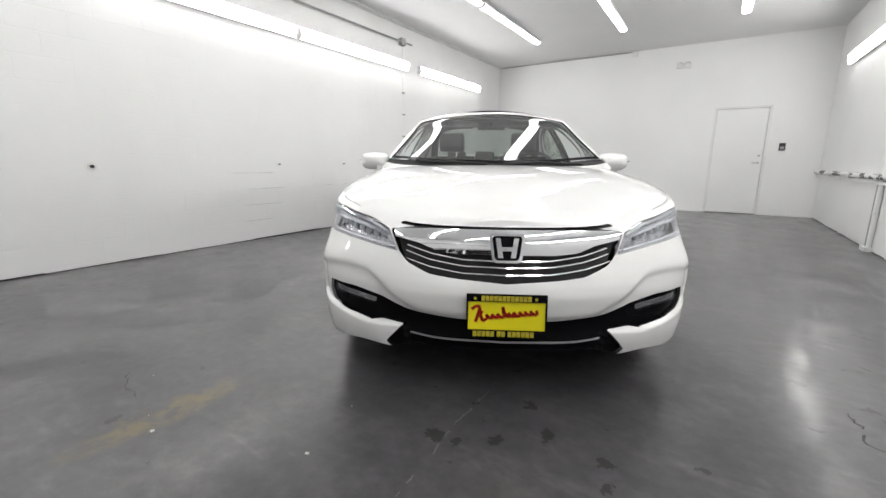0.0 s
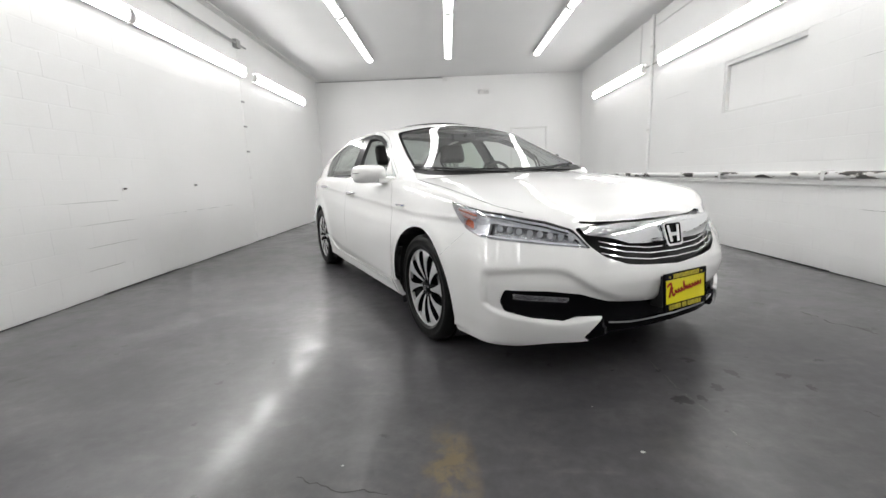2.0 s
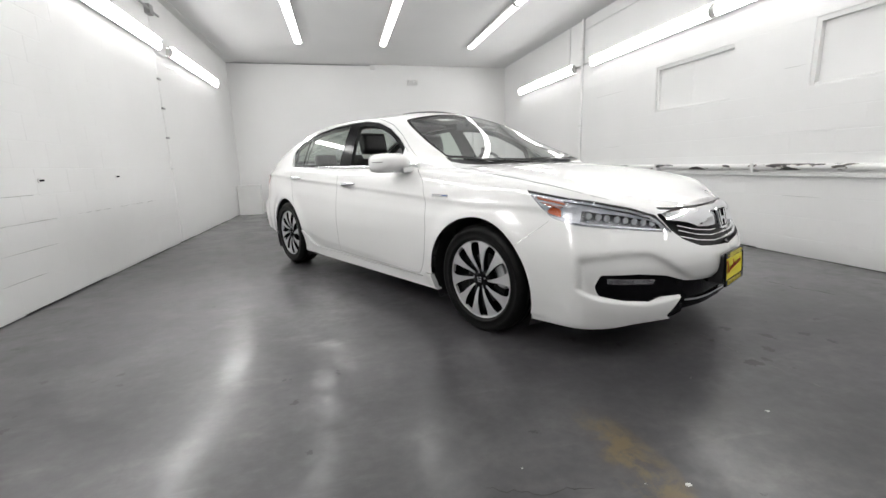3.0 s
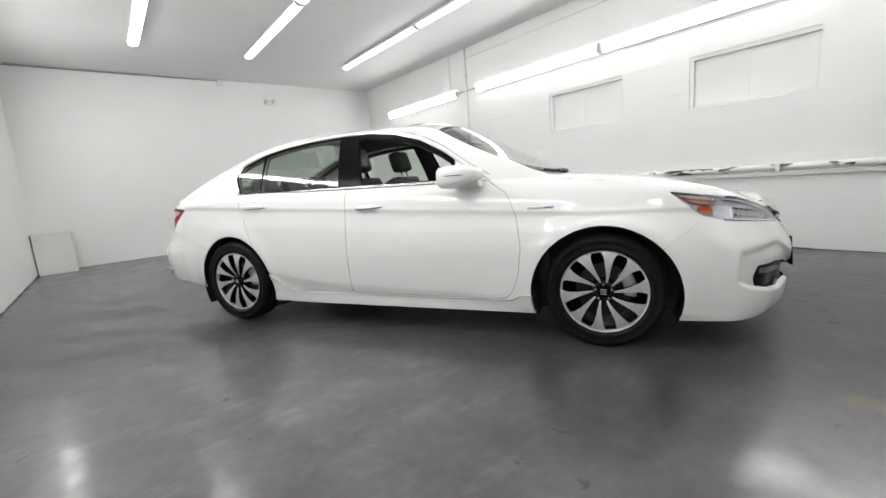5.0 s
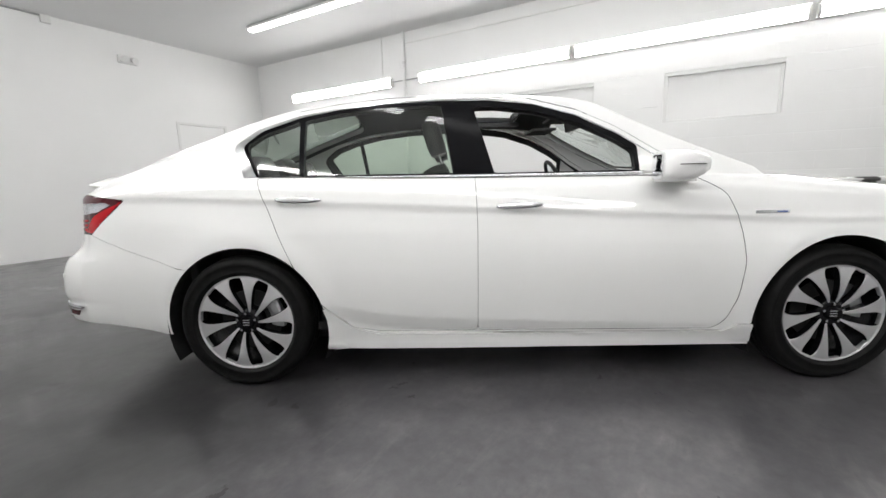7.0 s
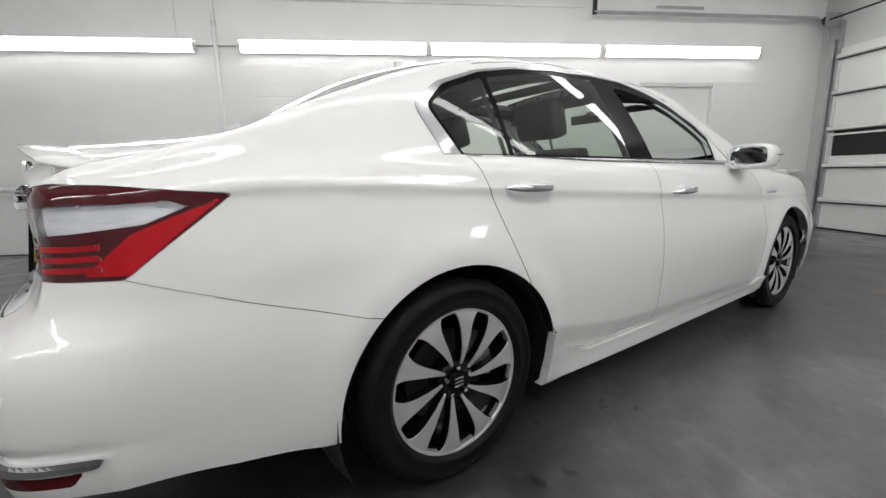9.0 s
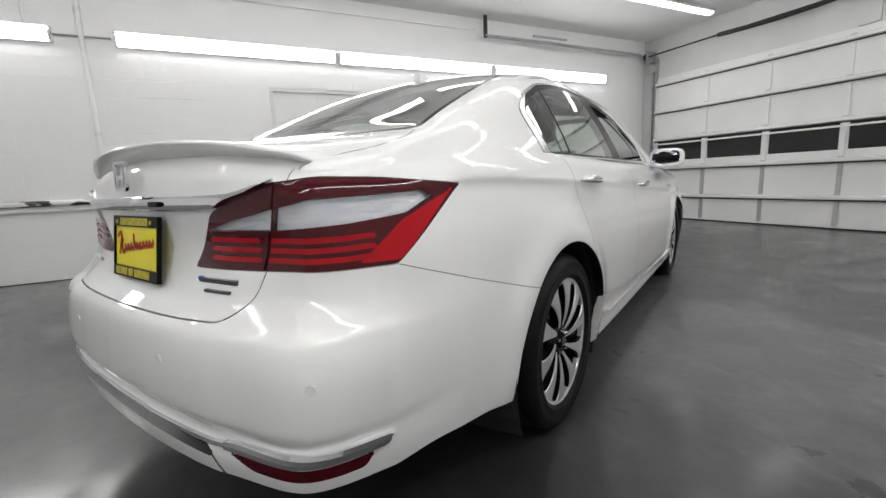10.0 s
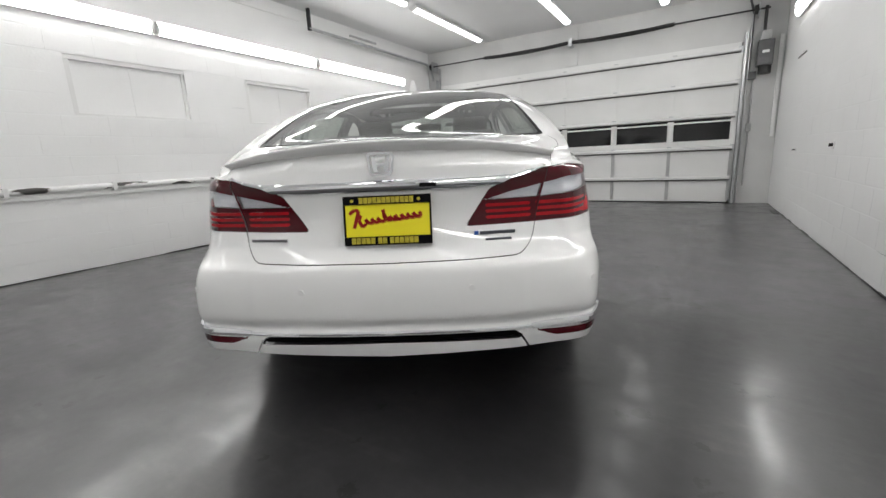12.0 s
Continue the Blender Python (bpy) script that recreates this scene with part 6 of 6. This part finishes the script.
# sunroof: deflector, frame, glass slid back
bm = bmesh.new()
for i in range(16):
    x = -0.36 + 0.72 * i / 15
    box(bm, x - 0.016, x + 0.016, -0.105 + 0.03 * (abs(x) / 0.36) ** 2, -0.085 + 0.03 * (abs(x) / 0.36) ** 2, 1.412 - 0.03 * (abs(x) / 0.36) ** 2, 1.447 - 0.03 * (abs(x) / 0.36) ** 2, bevel=0.002)
part("wind_deflector", bm, M_MATT, car, "black mesh sunroof wind deflector")
part("deflector_bar", loft(bmesh.new(), [[(x, -0.115 + 0.03 * (x / 0.4) ** 2 + a, 1.449 - 0.034 * (x / 0.4) ** 2 + b) for a, b in ((0, 0), (0.03, 0), (0.03, 0.008), (0, 0.008))] for x in np.linspace(-0.4, 0.4, 17)]), M_BLACK, car)
bm = bmesh.new()
for a in ((-0.43, -0.40, -0.12, 0.36), (0.40, 0.43, -0.12, 0.36)):
    box(bm, *a, 1.355, 1.385)
box(bm, -0.40, 0.40, 0.335, 0.36, 1.365, 1.405)
part("sunroof_frame", bm, M_MATT, car)
secs = []
for u in (0, 0.25, 0.5, 0.75, 1.0):
    y, hh, ww = 0.90 + 0.17 * u, 0.062 * min(1, u * 1.15) ** 1.3 + 0.004, 0.026 * (0.4 + 0.6 * u)
    base = float(centre_z(y)) - 0.006
    secs.append([(-ww, y, base), (-ww * 0.4, y, base + hh), (ww * 0.4, y, base + hh), (ww, y, base)])
part("antenna_fin", loft(bmesh.new(), secs), M_PAINT, car, "white shark-fin antenna")
for x0, x1, y0, y1 in ((0.60, 0.02, -1.055, -1.12), (-0.05, -0.55, -1.12, -1.07)):
    z0 = 1.005
    bm = rod(bmesh.new(), (x0, y0, 0.998), (x1, y1 + 0.03, 1.018), 0.007, 8)
    rod(bm, ((x0 + x1) / 2, (y0 + y1) / 2, 1.012), (x1 if x0 > 0 else x0, -1.10, 0.99), 0.008, 8)
    part("wiper", bm, M_MATT, car, "black windscreen wiper")

# -- cabin
def seat(x, y, back_lean=20, wide=0.50):
    top = empty("seat")
    top.parent, top.matrix_basis = car, pose(x, y, 0.30)
    tagged(top, "black leather bucket seat")
    part("cushion", box(bmesh.new(), -wide / 2, wide / 2, -0.27, 0.25, 0.08, 0.24, bevel=0.05), M_CLOTH, top, smooth=True)
    bm = box(bmesh.new(), -wide / 2, wide / 2, -0.07, 0.07, 0.0, 0.62, bevel=0.05)
    ob = part("backrest", bm, M_CLOTH, top, smooth=True)
    ob.matrix_basis = pose(0, 0.24, 0.17, -back_lean, 0, 0)
    bm = box(bmesh.new(), -0.13, 0.13, -0.05, 0.05, 0.67, 0.86, bevel=0.045)
    ob = part("headrest", bm, M_CLOTH, top, smooth=True)
    ob.matrix_basis = pose(0, 0.24, 0.17, -back_lean + 4, 0, 0)
    bm = rod(bmesh.new(), (-0.05, 0, 0.58), (-0.05, 0, 0.72), 0.007, 8)
    rod(bm, (0.05, 0, 0.58), (0.05, 0, 0.72), 0.007, 8)
    part("headrest_post", bm, M_CHROME, top).matrix_basis = pose(0, 0.24, 0.17, -back_lean + 4, 0, 0)
    return top


for x in (-0.37, 0.37):
    seat(x, 0.02)
part("rear_bench", box(bmesh.new(), -0.64, 0.64, 0.72, 1.22, 0.36, 0.54, bevel=0.05), M_CLOTH, car, "black leather rear bench", smooth=True)
ob = part("rear_backrest", box(bmesh.new(), -0.64, 0.64, -0.06, 0.06, 0.0, 0.56, bevel=0.05), M_CLOTH, car, smooth=True)
ob.matrix_basis = pose(0, 1.18, 0.48, -26, 0, 0)
for x in (-0.36, 0, 0.36):
    ob = part("rear_headrest", box(bmesh.new(), -0.12, 0.12, -0.045, 0.045, 0, 0.14, bevel=0.035), M_CLOTH, car, smooth=True)
    ob.matrix_basis = pose(x, 1.45, 1.0, -22, 0, 0)
part("parcel_shelf", boxed(-0.62, 0.62, 1.45, 1.8, 1.0, 1.03, bevel=0.008), M_DASH, car)
bm = bmesh.new()
loft(bm, [[(x, y, z) for y, z in ((-1.0, 0.55), (-1.0, 0.955), (-0.82, 0.985), (-0.62, 0.96), (-0.53, 0.88), (-0.55, 0.55))] for x in (-0.72, -0.4, 0, 0.4, 0.72)])
part("dashboard", bm, M_DASH, car, "charcoal vinyl dashboard")
part("instrument_hood", box(bmesh.new(), 0.20, 0.56, -0.74, -0.52, 0.93, 1.01, bevel=0.03), M_DASH, car, smooth=True)
part("centre_console", box(bmesh.new(), -0.12, 0.12, -0.6, 0.45, 0.3, 0.62, bevel=0.03), M_DASH, car)
part("screen", boxed(-0.14, 0.14, -0.535, -0.525, 0.80, 0.93, bevel=0.004), M_BLACK, car)
bm = bmesh.new()
lathe(bm, [(0.014 * math.cos(a), 0.185 + 0.014 * math.sin(a)) for a in [2 * math.pi * j / 10 for j in range(10)]], 40, True)
box(bm, -0.012, 0.012, -0.18, 0.18, -0.02, 0.02, bevel=0.005)
box(bm, -0.02, 0.02, -0.06, 0.06, -0.06, 0.05, bevel=0.015)
box(bm, -0.012, 0.012, -0.02, 0.02, -0.18, -0.02, bevel=0.005)
ob = part("steering_wheel", bm, M_MATT, car, "black steering wheel", smooth=False)
ob.matrix_basis = pose(0.37, -0.40, 0.92, 0, 0, 90) @ pose(0, 0, 0, 0, 24, 0)
part("cabin_floor", boxed(-0.80, 0.80, -1.0, 1.6, 0.25, 0.29), M_MATT, car)
part("firewall", boxed(-0.78, 0.78, -1.08, -1.04, 0.28, 0.95), M_MATT, car)
part("rear_bulkhead", boxed(-0.78, 0.78, 1.66, 1.7, 0.28, 1.0), M_MATT, car)
bm = box(bmesh.new(), -0.11, 0.11, -0.02, 0.02, -0.03, 0.03, bevel=0.012)
ob = part("rear_view_mirror", bm, M_MATT, car, "black interior mirror")
ob.matrix_basis = pose(0, -0.40, 1.30, -10, 0, 0)
part("mirror_stem", rod(bmesh.new(), (0, -0.42, 1.31), (0, -0.46, 1.33), 0.012), M_MATT, car)
for x in (-0.33, 0.33):
    part("sun_visor", boxed(x - 0.17, x + 0.17, -0.34, -0.18, 1.295, 1.312, bevel=0.006), M_LINER, car)

# ---- marks in the floor ----
def ribbon(name, a, b, width, mat, label, seed, wander=0.02, breaks=0.0, lift=0.0015):
    """A thin uneven line from a to b on the floor, its width and way wandering, with gaps where it is broken."""
    rng = random.Random(seed)
    a, b = Vector((*a, 0)), Vector((*b, 0))
    along_ = (b - a).normalized()
    side = Vector((-along_.y, along_.x, 0))
    n = max(6, int((b - a).length / 0.02))
    drift, rows = 0.0, []
    bm = bmesh.new()
    for i in range(n + 1):
        f = i / n
        drift += rng.uniform(-wander, wander) * 0.5
        drift *= 0.93
        half = width * rng.uniform(0.35, 1.0) * min(1, 6 * f + 0.15, 6 * (1 - f) + 0.15)
        p = a.lerp(b, f) + side * drift + Vector((0, 0, lift))
        if rng.random() < breaks:
            rows.append(None)
        else:
            rows.append([bm.verts.new(p + side * half), bm.verts.new(p + Vector((0, 0, 0.0008))), bm.verts.new(p - side * half)])
    for p, q in zip(rows, rows[1:]):
        if p and q:
            bm.faces.new((p[0], q[0], q[1], p[1]))
            bm.faces.new((p[1], q[1], q[2], p[2]))
    link(name, bm, mat, label=label, category="floor mark", kind="structure")


M_CRACK = noisy(material("dirt_filled_crack", rough=0.8), 40, (0.035, 0.034, 0.033), (0.06, 0.058, 0.056))
M_FLECK = noisy(material("dirty_white_paint", rough=0.6), 90, (0.28, 0.28, 0.27), (0.48, 0.48, 0.46))
M_SCRAPE = noisy(material("pale_scraped_concrete", rough=0.7), 60, (0.08, 0.079, 0.077), (0.15, 0.147, 0.142))
ribbon("floor_crack", (-0.50, -2.845), (-0.18, -2.935), 0.0026, M_CRACK, "thin dark jagged crack in the concrete floor", 3, 0.03)
ribbon("floor_crack", (1.925, -2.46), (1.82, -2.70), 0.004, M_CRACK, "thin dark jagged crack in the concrete floor", 8, 0.012)
ribbon("floor_crack", (2.38, -1.38), (2.54, -1.80), 0.006, M_CRACK, "thin dark jagged crack in the concrete floor", 12, 0.05, 0.12)
ribbon("floor_scrape", (1.048, -1.93), (1.068, -2.77), 0.005, M_SCRAPE, "pale broken scrape along the concrete floor", 21, 0.012, 0.3)
rng = random.Random(31)
for x, y, r in ((0.104, -3.004, 0.014), (0.698, -2.767, 0.011), (0.62, -2.47, 0.005), (-0.36, -2.80, 0.005), (-0.02, -2.965, 0.004)):
    bm = bmesh.new()
    ring = [bm.verts.new((x + r * rng.uniform(0.6, 1.1) * math.cos(a), y + 0.7 * r * rng.uniform(0.6, 1.1) * math.sin(a), 0.0006)) for a in [2 * math.pi * i / 11 for i in range(11)]]
    tip = bm.verts.new((x, y, 0.0026))
    for i in range(11):
        bm.faces.new((ring[i], ring[(i + 1) % 11], tip))
    link("paint_fleck", bm, M_FLECK, label="dried fleck of white paint on the floor", category="floor mark", kind="structure")

# ---- block joints that have opened through the paint ----
M_JOINT = noisy(material("open_mortar_joint", rough=0.8), 30, (0.30, 0.30, 0.29), (0.52, 0.52, 0.51))
rng = random.Random(11)
for x, sign, y0, y1, z0, breaks in ((XL, 1, -0.50, 0.19, 0.656, 0), (XL, 1, -0.48, 0.13, 0.453, 0), (XL, 1, -0.53, -0.07, 0.250, 0), (XL, 1, 0.47, 2.15, 0.659, 0.2), (XL, 1, -0.66, 0.05, 0.859, 0.1),
                            (XR, -1, 2.05, 2.73, 2.013, 0), (XR, -1, 2.05, 2.45, 1.183, 0), (XR, -1, -0.65, -0.44, 1.81, 0), (XR, -1, -0.94, -0.59, 0.58, 0)):
    bm = bmesh.new()
    n = int((y1 - y0) / 0.03)
    rows = []
    for i in range(n + 1):
        f = i / n
        half = 0.0021 * rng.uniform(0.5, 1.1) * min(1, 5 * f + 0.2, 5 * (1 - f) + 0.2)
        z = z0 + rng.uniform(-0.0012, 0.0012)
        y = y0 + (y1 - y0) * f
        rows.append(None if rng.random() < breaks else [bm.verts.new((x + sign * d, y, z + h)) for d, h in ((0.0005, -half), (0.0024, -half * 0.6), (0.0024, half * 0.6), (0.0005, half))])
    for p, q in zip(rows, rows[1:]):
        for j in range(3):
            if p and q:
                bm.faces.new((p[j], q[j], q[j + 1], p[j + 1]))
    link("wall_crack", bm, M_JOINT, label="thin open mortar joint in the painted block wall", category="wall mark", kind="structure")

# ---- concrete blocks of the two side walls, painted over, each a little uneven ----
def block_mesh(name, length, height, proud=0.0022, bev=0.005):
    bm = bmesh.new()
    a, b = length / 2 - 0.0002, height / 2 - 0.0018
    lo = [bm.verts.new((0, s * a, t * b)) for s, t in ((-1, -1), (1, -1), (1, 1), (-1, 1))]
    hi = [bm.verts.new((proud, s * (a - 0.0006), t * (b - bev))) for s, t in ((-1, -1), (1, -1), (1, 1), (-1, 1))]
    bm.faces.new(hi)
    for i in range(4):
        bm.faces.new((lo[i], lo[(i + 1) % 4], hi[(i + 1) % 4], hi[i]))
    me = bpy.data.meshes.new(name)
    bm.to_mesh(me)
    bm.free()
    me.materials.append(M_WALL)
    return me


BL, BH = 0.406, 0.203
full = block_mesh("block", BL, BH)
rng = random.Random(5)
for wall, x, sign, spans, foot in ((wall_left, XL, 1, (), 0.047), (wall_right, XR, -1, WINDOWS, -0.025)):
    rest_v, rest_f, count = [], [], 0
    sunk = 0.0015
    for row in range(16):
        z = foot + (row + 0.5) * BH
        y = YF + 0.15 + (BL / 2 if row % 2 else 0)
        while y < YB - 0.1:
            inside = any(a - BL / 2 < y < b + BL / 2 and WZ0 - BH / 2 < z < WZ1 + BH / 2 for a, b in spans)
            if not inside and z + BH / 2 < ZC and y - BL / 2 > YF and y + BL / 2 < YB:
                deep = rng.choice((0, 0, 0, 0, 0, 0.0001, 0.0002))
                near = 0.2 < z < 2.4 and -4.6 < y < 4.0
                if near and count < 300:
                    ob = new("block", full)
                    ob.parent = wall
                    ob.matrix_basis = pose(x - sign * (sunk - deep), y, z, 0, rng.uniform(-0.05, 0.05), 0 if sign > 0 else 180)
                    count += 1
                else:
                    n = len(rest_v)
                    for v in full.vertices:
                        rest_v.append((x + sign * (v.co.x - sunk + deep), y + v.co.y, z + v.co.z))
                    for p in full.polygons:
                        idx = [n + i for i in p.vertices]
                        rest_f.append(idx if sign > 0 else idx[::-1])
            y += BL
    me = bpy.data.meshes.new("block_courses")
    me.from_pydata(rest_v, [], rest_f)
    me.materials.append(M_WALL)
    ob = new("block_courses", me)
    ob.parent = wall
    tagged(ob, kind="stuff")
